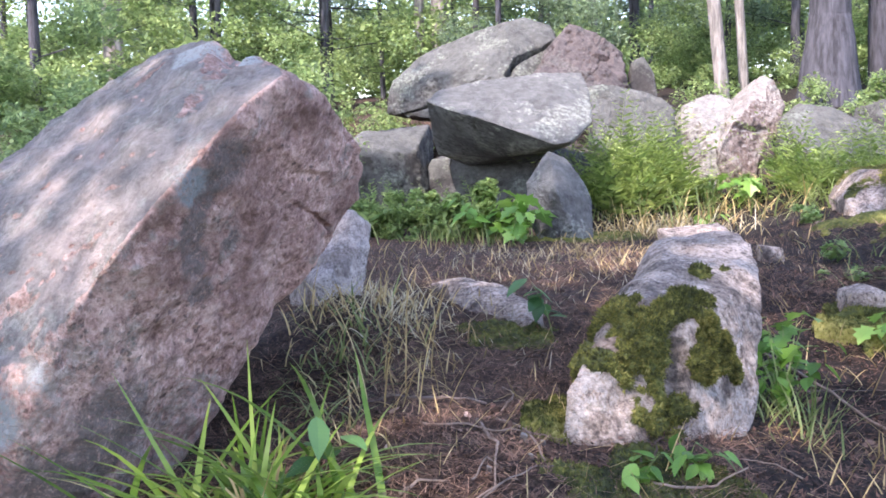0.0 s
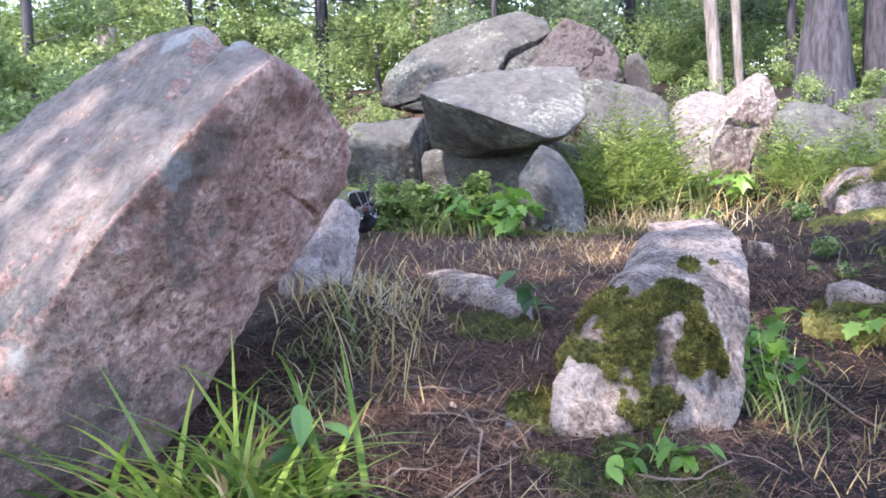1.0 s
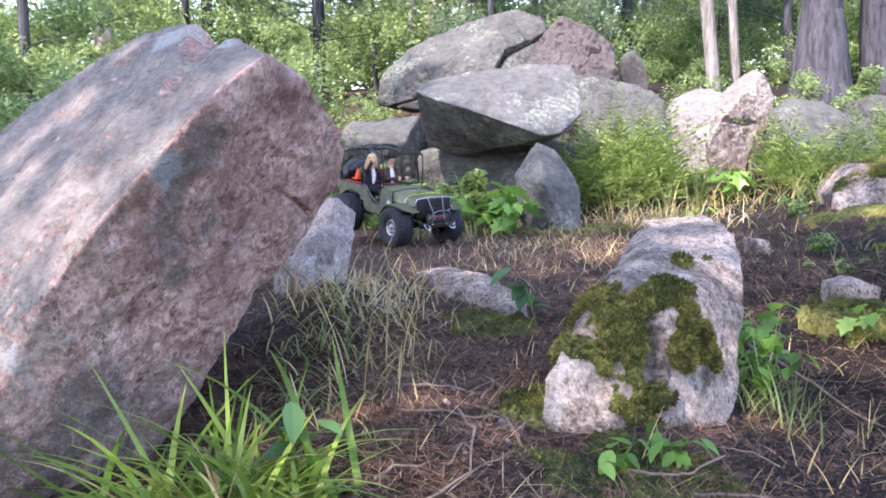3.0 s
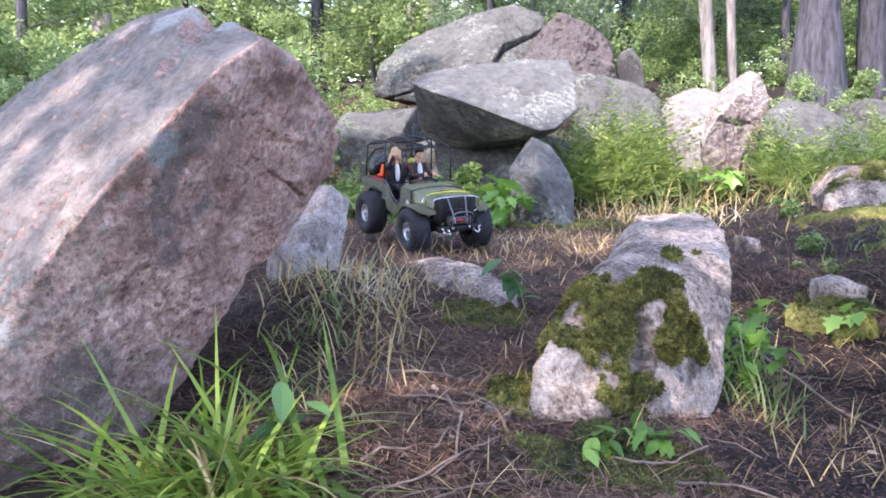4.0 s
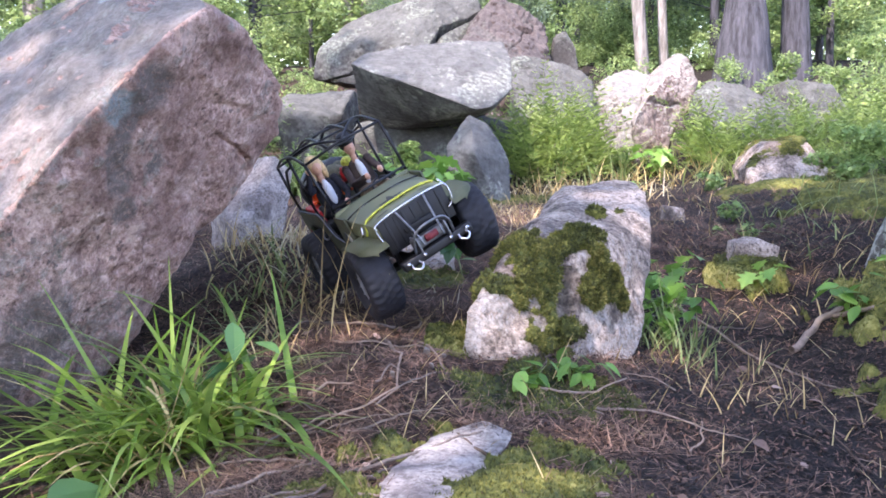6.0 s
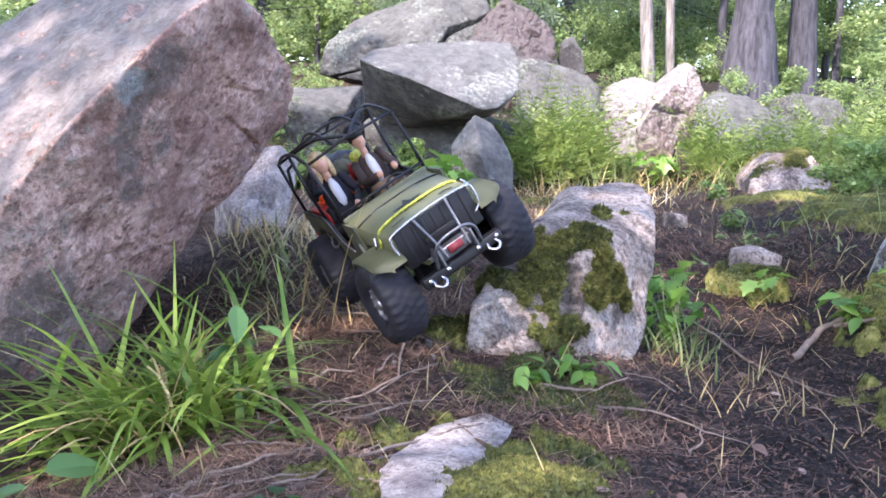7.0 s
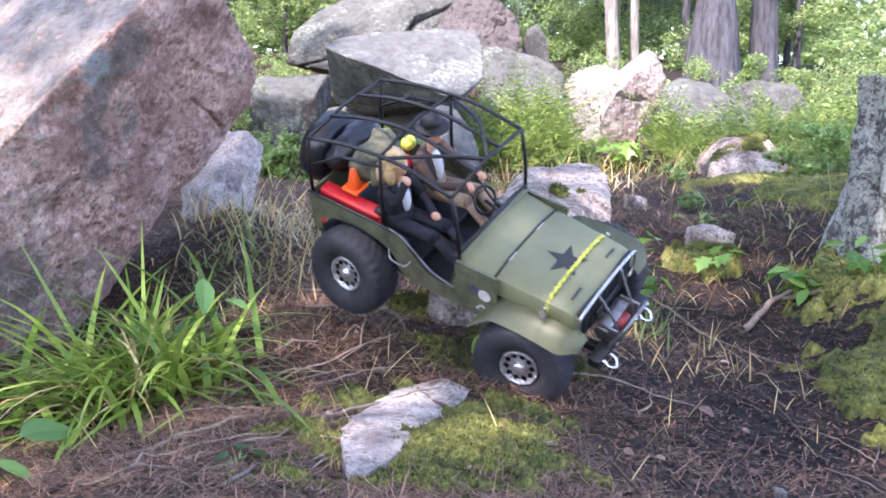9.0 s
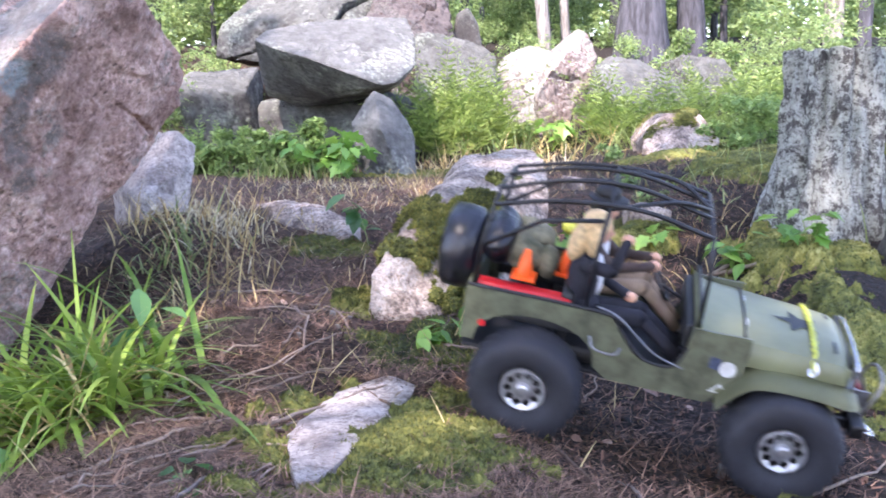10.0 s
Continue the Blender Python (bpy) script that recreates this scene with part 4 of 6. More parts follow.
DEAD_LEAF = each_leaf("dead_leaf", lin(84, 58, 46), lin(146, 112, 94), lin(206, 180, 164))
WITHERED = leaf_mesh("ovate", DEAD_LEAF)
rng_d = np.random.default_rng(19)
for _ in range(46):
    y = rng_d.uniform(0.9, 2.2)
    x = rng_d.uniform(-0.3, 0.3 + 0.28 * y)
    lf = tagged(new("dead_leaf", WITHERED), "curled brown fallen leaf on the litter", "fallen leaf", group="fallen leaves")
    k = rng_d.uniform(0.014, 0.036)
    lf.matrix_basis = Matrix.Translation((x, y, ground_z(x, y) + 0.008)) @ Euler((rng_d.normal(0, 0.5), rng_d.normal(0, 0.35), rng_d.uniform(0, 6.28))).to_matrix().to_4x4() @ Matrix.Diagonal((k, k * 1.2, k * 1.3, 1))


def foliage(n, clumps, size, rng, flat=0.5, slim=0.27):
    """Verts and faces of many small folded leaves spread in round clumps: (x, y, z, radius) each."""
    clumps = np.array(clumps)
    w = clumps[:, 3] ** 2
    pick = rng.choice(len(clumps), n, p=w / w.sum())
    d = rng.normal(0, 1, (n, 3))
    d /= np.linalg.norm(d, axis=1)[:, None]
    c = clumps[pick, :3] + d * (clumps[pick, 3] * rng.uniform(0.15, 1, n) ** 0.5)[:, None] * np.array([1, 1, 0.75])
    a, tilt = rng.uniform(0, 6.28, n), rng.normal(0, flat, n)
    s = size * rng.uniform(0.5, 1.3, n)
    f = np.stack([np.cos(a) * np.cos(tilt), np.sin(a) * np.cos(tilt), np.sin(tilt)], 1) * s[:, None]
    b = np.stack([-np.sin(a), np.cos(a), rng.normal(0, 0.45, n)], 1) * (s * slim)[:, None]
    v = np.stack([c - f * 0.5, c + b, c + f * 0.5, c - b], 1).reshape(-1, 3)
    k = np.arange(n)[:, None] * 4
    return v, np.concatenate([k + np.array([[0, 1, 2]]), k + np.array([[0, 2, 3]])])


def leaf_object(name, v, f, mat, parent):
    me = bpy.data.meshes.new(name)
    me.vertices.add(len(v))
    me.vertices.foreach_set("co", np.asarray(v, np.float32).ravel())
    me.loops.add(len(f) * 3)
    me.loops.foreach_set("vertex_index", np.asarray(f, np.int32).ravel())
    me.polygons.add(len(f))
    me.polygons.foreach_set("loop_start", np.arange(0, len(f) * 3, 3, dtype=np.int32))
    me.materials.append(mat)
    me.update(calc_edges=True)
    ob = new(name, me)
    ob.parent = parent
    return ob


def shrub(label, boxes, n, size, mat, stems=8, seed=0, slim=0.27):
    """A leafy undershrub: stems and a mass of small leaves inside a few rounded clumps of the world."""
    rng = np.random.default_rng(seed)
    cx, cy = np.mean([b[0] for b in boxes]), np.mean([b[1] for b in boxes])
    root = Vector((cx, cy, ground_z(cx, cy)))
    plant = tagged(new("shrub"), label, "shrub")
    plant.location = root
    clumps = []
    for x, y, z, r in boxes:
        for _ in range(7):
            o = rng.normal(0, 0.6, 3) * r
            clumps.append((x + 1.3 * o[0] - root.x, y + o[1] - root.y, z + 1.15 * o[2] - root.z, r * rng.uniform(0.22, 0.6)))
    v, f = foliage(n, clumps, size, rng, slim=slim)
    leaf_object("foliage", v, f, mat, plant)["kind"] = "stuff"
    rows = []
    for _ in range(stems):
        q = boxes[rng.integers(len(boxes))]
        rows.append((q[0] - root.x + rng.normal(0, q[3] * 0.5), q[1] - root.y, ground_z(q[0], q[1]) - root.z - 0.02, rng.uniform(0, 6.28), 0.1, 0.4, q[2] - root.z + 0.1, 0.006))
    vv, ff = blades(rows, 5)
    raw_object("stem", vv, ff, GRASS, plant)["kind"] = "stuff"
    return plant


shrub("green raspberry thicket under the overhanging boulder", [(-0.68, 4.6, 0.2, 0.1), (-0.5, 4.55, 0.24, 0.12), (-0.34, 4.5, 0.22, 0.12), (-0.18, 4.55, 0.24, 0.12), (-0.1, 4.45, 0.2, 0.09), (-0.4, 4.4, 0.16, 0.1), (-0.05, 4.4, 0.17, 0.07)], 9000, 0.032, HERB, 50, 61)
def bracken(label, spots, n, height, leaflet, mat, seed=0, spread=0.5):
    """Ferns: arching stems with pairs of slender leaflets that shorten towards the tip."""
    rng = np.random.default_rng(seed)
    cx, cy = np.mean([q[0] for q in spots]), np.mean([q[1] for q in spots])
    root = Vector((cx, cy, ground_z(cx, cy)))
    plant = tagged(new("fern"), label, "fern")
    plant.location = root
    v, f, stems = [], [], []
    for k in range(n):
        qx, qy, r = spots[k % len(spots)]
        x, y = rng.normal(qx, r), rng.normal(qy, r * 0.7)
        a, tilt, bend, ln = rng.uniform(0, 6.28), abs(rng.normal(0, spread * 0.6)), rng.uniform(0.3, 1.3), height * rng.uniform(0.45, 1.1)
        p = Vector((x, y, ground_z(x, y) - 0.01)) - root
        stems.append((p.x, p.y, p.z, a, tilt, bend, ln, 0.005))
        side = Vector((-math.sin(a), math.cos(a), 0))
        for i in range(16):
            u = (i + 1) / 16
            t = tilt + bend * u
            d = Vector((math.cos(a) * math.sin(t), math.sin(a) * math.sin(t), math.cos(t)))
            p = p + d * (ln / 16)
            if u < 0.25:
                continue
            size = leaflet * (1.15 - 0.85 * u) * rng.uniform(0.7, 1.2)
            for w in (-1, 1):
                e = (side * w + d * 0.55 + Vector(rng.normal(0, 0.22, 3))).normalized() * size
                b = d * (size * 0.13) + Vector(rng.normal(0, 0.03, 3)) * size
                q = len(v)
                v += [p, p + e * 0.45 + b, p + e, p + e * 0.45 - b]
                f += [(q, q + 1, q + 2), (q, q + 2, q + 3)]
    leaf_object("fronds", [tuple(c) for c in v], f, mat, plant)["kind"] = "stuff"
    vv, ff = blades(stems, 6)
    raw_object("stem", vv, ff, GRASS, plant)["kind"] = "stuff"
    return plant


FERN = leafy("fern_fronds", lin(46, 72, 36), lin(98, 128, 62), lin(168, 188, 106), 0.5, 0.45)
bracken("bright green fern thicket between the boulders", [(0.48, 5.15, 0.07), (0.6, 5.2, 0.09), (0.72, 5.3, 0.08), (0.58, 5.0, 0.1), (0.82, 5.25, 0.06), (0.45, 4.95, 0.06)], 140, 0.62, 0.1, FERN, 62, 0.6)
bracken("low ferns below the rock ridge", [(1.5, 5.0, 0.08), (1.65, 4.95, 0.1), (1.8, 4.9, 0.1), (1.42, 5.15, 0.05)], 100, 0.46, 0.085, FERN, 63, 0.8)
bracken("small ferns under the overhanging boulder", [(-0.62, 4.55, 0.08), (-0.4, 4.5, 0.1), (-0.22, 4.5, 0.1), (-0.72, 4.8, 0.06)], 80, 0.3, 0.07, HERB, 82, 0.8)
bracken("ferns at the edge of the woods", [(2.1, 5.6, 0.12), (2.4, 5.3, 0.15), (2.0, 4.9, 0.12), (2.7, 5.6, 0.15)], 120, 0.5, 0.09, FERN, 83, 0.8)
shrub("low green plants beside the mossy rock", [(1.25, 4.2, 0.2, 0.1), (1.5, 3.9, 0.2, 0.1), (1.75, 4.0, 0.3, 0.12), (1.9, 4.3, 0.35, 0.14)], 3600, 0.03, HERB, 20, 64)
shrub("green shrub at the edge of the woods", [(2.5, 6.5, 0.75, 0.2), (2.9, 6.3, 0.7, 0.22)], 3600, 0.036, WOODS, 24, 65)
shrub("low plants at the foot of the pale boulder", [(0.95, 5.35, 0.32, 0.1), (1.1, 5.3, 0.3, 0.1), (1.3, 5.25, 0.32, 0.1)], 2200, 0.03, HERB, 20, 66)
shrub("leafy undergrowth covering the slope behind the boulders", [(x, y, ground_z(x, y) + 0.1 + 0.1 * ((i * 7) % 3), 0.45) for i, (x, y) in enumerate([(-2.6, 6.2), (-1.9, 6.8), (-1.4, 5.8), (-1.3, 7.6), (-0.6, 8.2), (0.3, 8.4), (-3.4, 5.6), (-4.2, 6.4), (-5.0, 7.5), (-3.9, 8.8), (-2.9, 5.4), (-5.5, 9.0), (-4.6, 5.4), (-1.9, 8.8), (-2.9, 7.0), (3.5, 6.2), (4.2, 7.5), (4.0, 6.6), (-3.2, 7.4), (-2.4, 8.2), (0.9, 9.0), (3.8, 8.6), (3.2, 5.4), (1.2, 10.4), (1.8, 10.7), (2.4, 10.5), (3.0, 10.8), (0.6, 10.6), (3.6, 10.5), (1.5, 11.2), (2.7, 11.2), (2.1, 10.0), (-2.0, 5.0), (-1.4, 4.6), (-2.6, 4.8), (-1.7, 5.6)])], 84000, 0.038, WOODS, 90, 68)
shrub("bright leafy undergrowth past the huge boulder", [(-3.0, 6.0, 0.55, 0.45), (-3.4, 6.6, 0.8, 0.5), (-2.6, 6.4, 0.5, 0.4), (-3.9, 7.2, 0.95, 0.55), (-2.2, 6.0, 0.45, 0.35), (-3.4, 5.4, 0.45, 0.4), (-4.2, 6.4, 0.7, 0.5), (-2.9, 5.0, 0.3, 0.35)], 30000, 0.05, WOODS, 40, 69)
rng_u = np.random.default_rng(23)
COVER = [(x, y, ground_z(x, y) + 0.03, 0.2) for x, y in zip(rng_u.uniform(-1.7, 3.6, 70), rng_u.uniform(6.9, 11.2, 70))]
shrub("low leafy ground cover under the trees", COVER, 42000, 0.036, WOODS, 60, 84)
shrub("low green plants on the bank behind the stump", [(1.15, 3.2, 0.12, 0.1), (1.3, 2.9, 0.12, 0.1), (1.0, 2.95, 0.1, 0.07)], 1800, 0.026, HERB, 12, 67)


# ---- the woods ----
def limb(verts, faces, a, b, r0, r1, rng, sides=8, rings=6, wob=0.04):
    a, b = Vector(a), Vector(b)
    ax = (b - a).normalized()
    u = ax.orthogonal().normalized()
    w = ax.cross(u)
    first = len(verts)
    ln = (b - a).length
    for i in range(rings + 1):
        k = i / rings
        c = a.lerp(b, k) + u * rng.normal(0, wob * r0) * (0 < i) + w * rng.normal(0, wob * r0) * (0 < i)
        r = r0 + (r1 - r0) * k
        for s in range(sides):
            t = 2 * math.pi * s / sides
            rr = r * (1 + 0.10 * noise.noise(Vector((math.cos(t) * 2, math.sin(t) * 2, k * ln * 1.5)) + a))
            verts.append(c + u * (math.cos(t) * rr) + w * (math.sin(t) * rr))
    for i in range(rings):
        for s in range(sides):
            p, q = first + i * sides + s, first + i * sides + (s + 1) % sides
            faces.append((p, q, q + sides, p + sides))


def tree(label, x, y, radius, height, lean, mat, crown_mat, crown, leaves, leaf, seed, limbs=10, flare=1.5, low=2.2):
    """A tree: a tapered trunk with flared foot, limbs, and a crown of many small leaves in clumps."""
    rng = np.random.default_rng(seed)
    t = tagged(new("tree"), label, "tree")
    t.location = (x, y, ground_z(x, y) - 0.05)
    v, f = [], []
    top = Vector((lean[0] * height, lean[1] * height, height))
    limb(v, f, (0, 0, -0.1), top * 0.06, radius * flare, radius * 1.06, rng, 14, 4, 0.02)
    limb(v, f, top * 0.06, top, radius * 1.06, radius * 0.25, rng, 14, 16, 0.05)
    raw_object("trunk", v, f, mat, t)
    clumps = []
    v, f = [], []
    for _ in range(limbs):
        h = rng.uniform(low, height)
        a = rng.uniform(0, 6.28)
        ln = crown * rng.uniform(0.5, 1.0) * (1.1 - 0.6 * (h - low) / max(0.1, height - low))
        s = top * (h / height)
        e = s + Vector((math.cos(a) * ln, math.sin(a) * ln, ln * rng.uniform(-0.15, 0.3)))
        limb(v, f, s, e, radius * 0.16, radius * 0.04, rng, 6, 4, 0.3)
        for k in np.linspace(0.25, 1.05, 6):
            q = s.lerp(e, float(k)) + Vector(rng.normal(0, 0.12, 3)) * ln
            clumps.append((q.x, q.y, q.z, ln * rng.uniform(0.14, 0.3)))
    raw_object("branch", v, f, mat, t)["kind"] = "stuff"
    if leaves:
        vv, ff = foliage(leaves, clumps, leaf, rng, slim=0.12 if crown_mat is CONIFER else 0.27)
        leaf_object("crown", vv, ff, crown_mat, t)["kind"] = "stuff"
    return t


tree("tall grey-barked conifer with a thick flared trunk", 2.60, 8.5, 0.155, 13, (0.012, 0), BARK, CONIFER, 2.2, 11000, 0.12, 71, 22, 1.9, 5)
tree("tall dark conifer trunk", 3.25, 9.0, 0.11, 13, (-0.045, 0), BARK, CONIFER, 1.8, 8800, 0.12, 72, 18, 1.4, 5)
tree("slender pale-barked tree leaning a little", 1.84, 9.0, 0.056, 10, (-0.1, 0), PALE_BARK, WOODS, 1.6, 11000, 0.084, 73, 14, 1.2, 3.5)
tree("thin pale-barked tree beside another", 2.14, 9.5, 0.042, 9, (-0.07, 0), PALE_BARK, WOODS, 1.3, 8800, 0.084, 74, 12, 1.2, 3.5)
tree("pale-barked tree behind the boulders", -1.02, 10.0, 0.05, 9, (0.0, 0), PALE_BARK, WOODS, 1.3, 8800, 0.084, 75, 12, 1.2, 4)
tree("pale tree trunk behind the grey boulder", -0.84, 10.5, 0.09, 11, (-0.01, 0), PALE_BARK, CONIFER, 1.8, 8800, 0.108, 76, 16, 1.2, 4.5)
tree("dark thin trunk deep in the woods", 1.38, 12.0, 0.055, 10, (0.0, 0), BARK, CONIFER, 1.5, 8800, 0.108, 77, 14, 1.2, 4)
tree("thin young tree at the edge of the woods", -3.8, 9.0, 0.04, 7, (0.02, 0), PALE_BARK, WOODS, 1.3, 13200, 0.072, 78, 14, 1.2, 1.6)
tree("pale trunk standing past the stump", 4.9, 9.5, 0.09, 11, (0.0, 0), PALE_BARK, WOODS, 1.6, 8800, 0.084, 79, 14, 1.2, 4.5)
tree("dark trunk standing past the stump", 4.75, 8.6, 0.06, 11, (0.01, 0), BARK, CONIFER, 1.5, 8800, 0.096, 80, 14, 1.2, 4)
tree("pale birch trunk deep in the woods", -5.6, 13, 0.13, 12, (0.0, 0), PALE_BARK, WOODS, 2.0, 15400, 0.09, 81, 18, 1.2, 2.4)
tree("dark young conifer with drooping boughs", -2.3, 11.5, 0.07, 6.5, (0.0, 0), BARK, CONIFER, 1.3, 19800, 0.078, 82, 34, 1.2, 0.9)

SAPLINGS = [
    tree("leafy sapling in the understorey", 30, 30, 0.035, 3.6, (0.02, 0.0), BARK, WOODS, 1.0, 10000, 0.052, 91, 18, 1.2, 0.35),
    tree("bushy light-green young tree", 33, 30, 0.04, 4.4, (-0.02, 0.0), BARK, WOODS, 1.3, 11000, 0.058, 92, 20, 1.2, 0.5),
    tree("shady young conifer in the understorey", 36, 30, 0.04, 4.8, (0.0, 0.0), BARK, CONIFER, 1.1, 12000, 0.075, 93, 26, 1.2, 0.4),
]
rng_w = np.random.default_rng(5)
spots = [(-4.2, 8.2, 1), (-5.2, 9.5, 0), (-3.4, 10.6, 1), (-2.9, 9.2, 0), (-0.2, 12.0, 1), (0.9, 12.4, 2), (2.4, 11.6, 0), (3.4, 12.2, 1), (0.3, 14.0, 2),
         (4.2, 11.0, 0), (3.9, 9.9, 0), (-6.2, 12.0, 1), (-4.6, 13.5, 2), (-2.0, 14.0, 1), (1.7, 14.5, 2), (3.0, 15.0, 2), (4.8, 14.5, 1), (-6.8, 10.0, 0), 
         (-0.9, 13.2, 1), (7.5, 12.5, 1), (5.8, 9.4, 0), (-3.2, 15.5, 2), (2.2, 17, 1), (-5.5, 16, 1), (0.5, 17.5, 2), (-0.2, 9.6, 2), (0.5, 10.2, 2), (0.75, 9.9, 2), (-0.5, 11.4, 2), (2.9, 10.6, 2), (-2.0, 9.9, 1)]
for x, y, k in spots:
    s = rng_w.uniform(0.8, 1.25)
    c = copy_thing(SAPLINGS[k], pose(x, y, ground_z(x, y) - 0.05, 0, 0, rng_w.uniform(0, 360)))
    c.scale = (s, s, s)
for k, (x, y) in enumerate([(-7.5, 11.5), (7.8, 10.8), (-1.2, 16.0)]):
    SAPLINGS[k].location = (x, y, ground_z(x, y) - 0.05)


def far_woods():
    rng = np.random.default_rng(6)
    clumps = []
    for _ in range(340):
        y = rng.uniform(19, 34)
        x = rng.uniform(-0.75, 0.8) * y
        h = rng.uniform(0, 1) ** 1.6 * 9
        if h > 2.2 and (0.40 < x / y < 0.62 or -0.22 < x / y < -0.13):
            continue
        clumps.append((x, y, ground_z(x, y) + h, rng.uniform(0.6, 1.5)))
    for _ in range(220):
        y = rng.uniform(17, 30)
        x = rng.uniform(-0.8, 0.85) * y
        clumps.append((x, y, ground_z(x, y) + rng.uniform(0.2, 2.2), rng.uniform(0.5, 1.2)))
    v, f = foliage(190000, clumps, 0.21, rng)
    ob = leaf_object("far_woods", v, f, WOODS, None)
    tagged(ob, "dense far woods with sky between the leaves", "woods", kind="stuff")


far_woods()


def shade_trees():
    """Tall trees added out of view, whose crowns break the sun into patches."""
    for k, (x, y, h, low, n) in enumerate([(-2.2, -3.4, 8.5, 2.6, 7000), (-4.2, -0.6, 9.0, 2.6, 7000), (-0.2, -4.6, 8.5, 2.6, 7000), (-5.4, 2.6, 10.0, 2.6, 7000), (-1.7, -1.0, 10.0, 5.0, 5600), (0.9, -1.8, 10.5, 5.5, 4000)]):
        tree("unseen tall leafy tree added to shade the clearing", x + 0.4, y - 0.55, 0.13, h, (0.01, 0.0), BARK, WOODS, 2.4, n, 0.15, 100 + k, 26, 1.3, low)


shade_trees()


def stump():
    """A weathered tree stump: fluted, lichened, with spreading root feet and a rough flat top."""
    verts, faces = [], []
    sides, rings, hgt = 160, 90, 0.55
    for i in range(rings + 1):
        k = i / rings
        for s in range(sides):
            a = 2 * math.pi * s / sides
            r = 0.118 + 0.085 * (1 - k) ** 3
            root = max(0.0, math.sin(a * 3 + 0.6)) ** 2 * 0.07 * (1 - k) ** 2.5
            q = Vector((math.cos(a) * 2.4, math.sin(a) * 2.4, k * 1.2))
            r += root + 0.022 * noise.fractal(q * 1.6, 0.9, 2.0, 4) + 0.012 * noise.noise(Vector((math.cos(a) * 9, math.sin(a) * 9, k * 2))) + 0.007 * noise.fractal(Vector((math.cos(a) * 8, math.sin(a) * 8, k * 9)), 0.8, 2.0, 3)
            z = k * (hgt + 0.012 * noise.noise(Vector((math.cos(a) * 4, math.sin(a) * 4, 1)))) - 0.08 * (1 - k)
            verts.append((math.cos(a) * r, math.sin(a) * r, z))
    for i in range(rings):
        for s in range(sides):
            p, q = i * sides + s, i * sides + (s + 1) % sides
            faces.append((p, q, q + sides, p + sides))
    last = rings * sides
    ring2 = len(verts)
    for s in range(sides):
        a = 2 * math.pi * s / sides
        verts.append((math.cos(a) * 0.07, math.sin(a) * 0.07, hgt - 0.012 + 0.006 * noise.noise(Vector((math.cos(a) * 5, math.sin(a) * 5, 7)))))
    for s in range(sides):
        faces.append((last + s, last + (s + 1) % sides, ring2 + (s + 1) % sides, ring2 + s))
    verts.append((0, 0, hgt - 0.02))
    for s in range(sides):
        faces.append((ring2 + s, ring2 + (s + 1) % sides, len(verts) - 1))
    ob = raw_object("tree_stump", verts, faces, STUMP_BARK)
    ob.location = (1.30, 2.32, 0.02)
    return tagged(ob, "weathered grey tree stump crusted with pale lichen", "tree stump")


stump()
rock("rock", "grey rock at the foot of the stump", [(1.28, 1.98, 0.0), (1.34, 1.95, 0.2), (1.45, 2.0, 0.24), (1.55, 2.0, 0.2), (1.52, 1.95, 0.0)], 0.15, GREY_GRANITE, 5, 0.7, 14, low=-0.05)


# ---- the model off-road car ----
TYRE_R, TYRE_W, TRACK = 0.076, 0.068, 0.232
AXLES = (0.171, -0.163)
JEEP_ROWS = [(t, pose(x, y, z, rx, ry, rz)) for t, x, y, z, rx, ry, rz in [
    (0.0, -1.10, 4.35, 0.16, 0, 4, -20),
    (1.0, -0.84, 4.10, 0.16, 0, 4, -24),
    (1.5, -0.70, 3.98, 0.16, 1, 5, -28),
    (2.2, -0.535, 3.86, 0.16, 1, 6, -36),
    (3.3, -0.37, 3.72, 0.163, 1, 8, -53),
    (3.5, -0.327, 3.64, 0.163, 1.3, 8.5, -55.8),
    (4.0, -0.255, 3.39, 0.155, 3.0, 6.5, -57.0),
    (4.5, -0.176, 3.139, 0.155, 7.0, 5.3, -62.2),
    (4.8, -0.120, 2.720, 0.155, 13.5, 3.0, -63.0),
    (5.0, -0.068, 2.290, 0.162, 25.0, -0.5, -64.5),
    (5.5, -0.035, 2.145, 0.140, 28.0, -1.0, -66.0),
    (7.0, 0.025, 1.800, 0.146, 34.0, 0.0, -67.0),
    (7.5, 0.034, 1.780, 0.139, 34.0, -0.5, -65.5),
    (8.0, 0.050, 1.695, 0.140, 32.0, 2.5, -64.0),
    (8.5, 0.092, 1.660, 0.119, 28.9, 8.3, -49.3),
    (8.8, 0.142, 1.592, 0.119, 32.8, 14.5, -39.5),
    (9.0, 0.178, 1.537, 0.115, 34.9, 17.9, -31.6),
    (9.3, 0.205, 1.425, 0.101, 33.5, 19.5, -20.0),
    (9.5, 0.221, 1.349, 0.087, 31.1, 19.3, -12.8),
    (9.7, 0.292, 1.335, 0.052, 24.5, 17.0, -11.5),
    (10.0, 0.480, 1.240, -0.018, 12.6, 11.0, -16.0),
]]

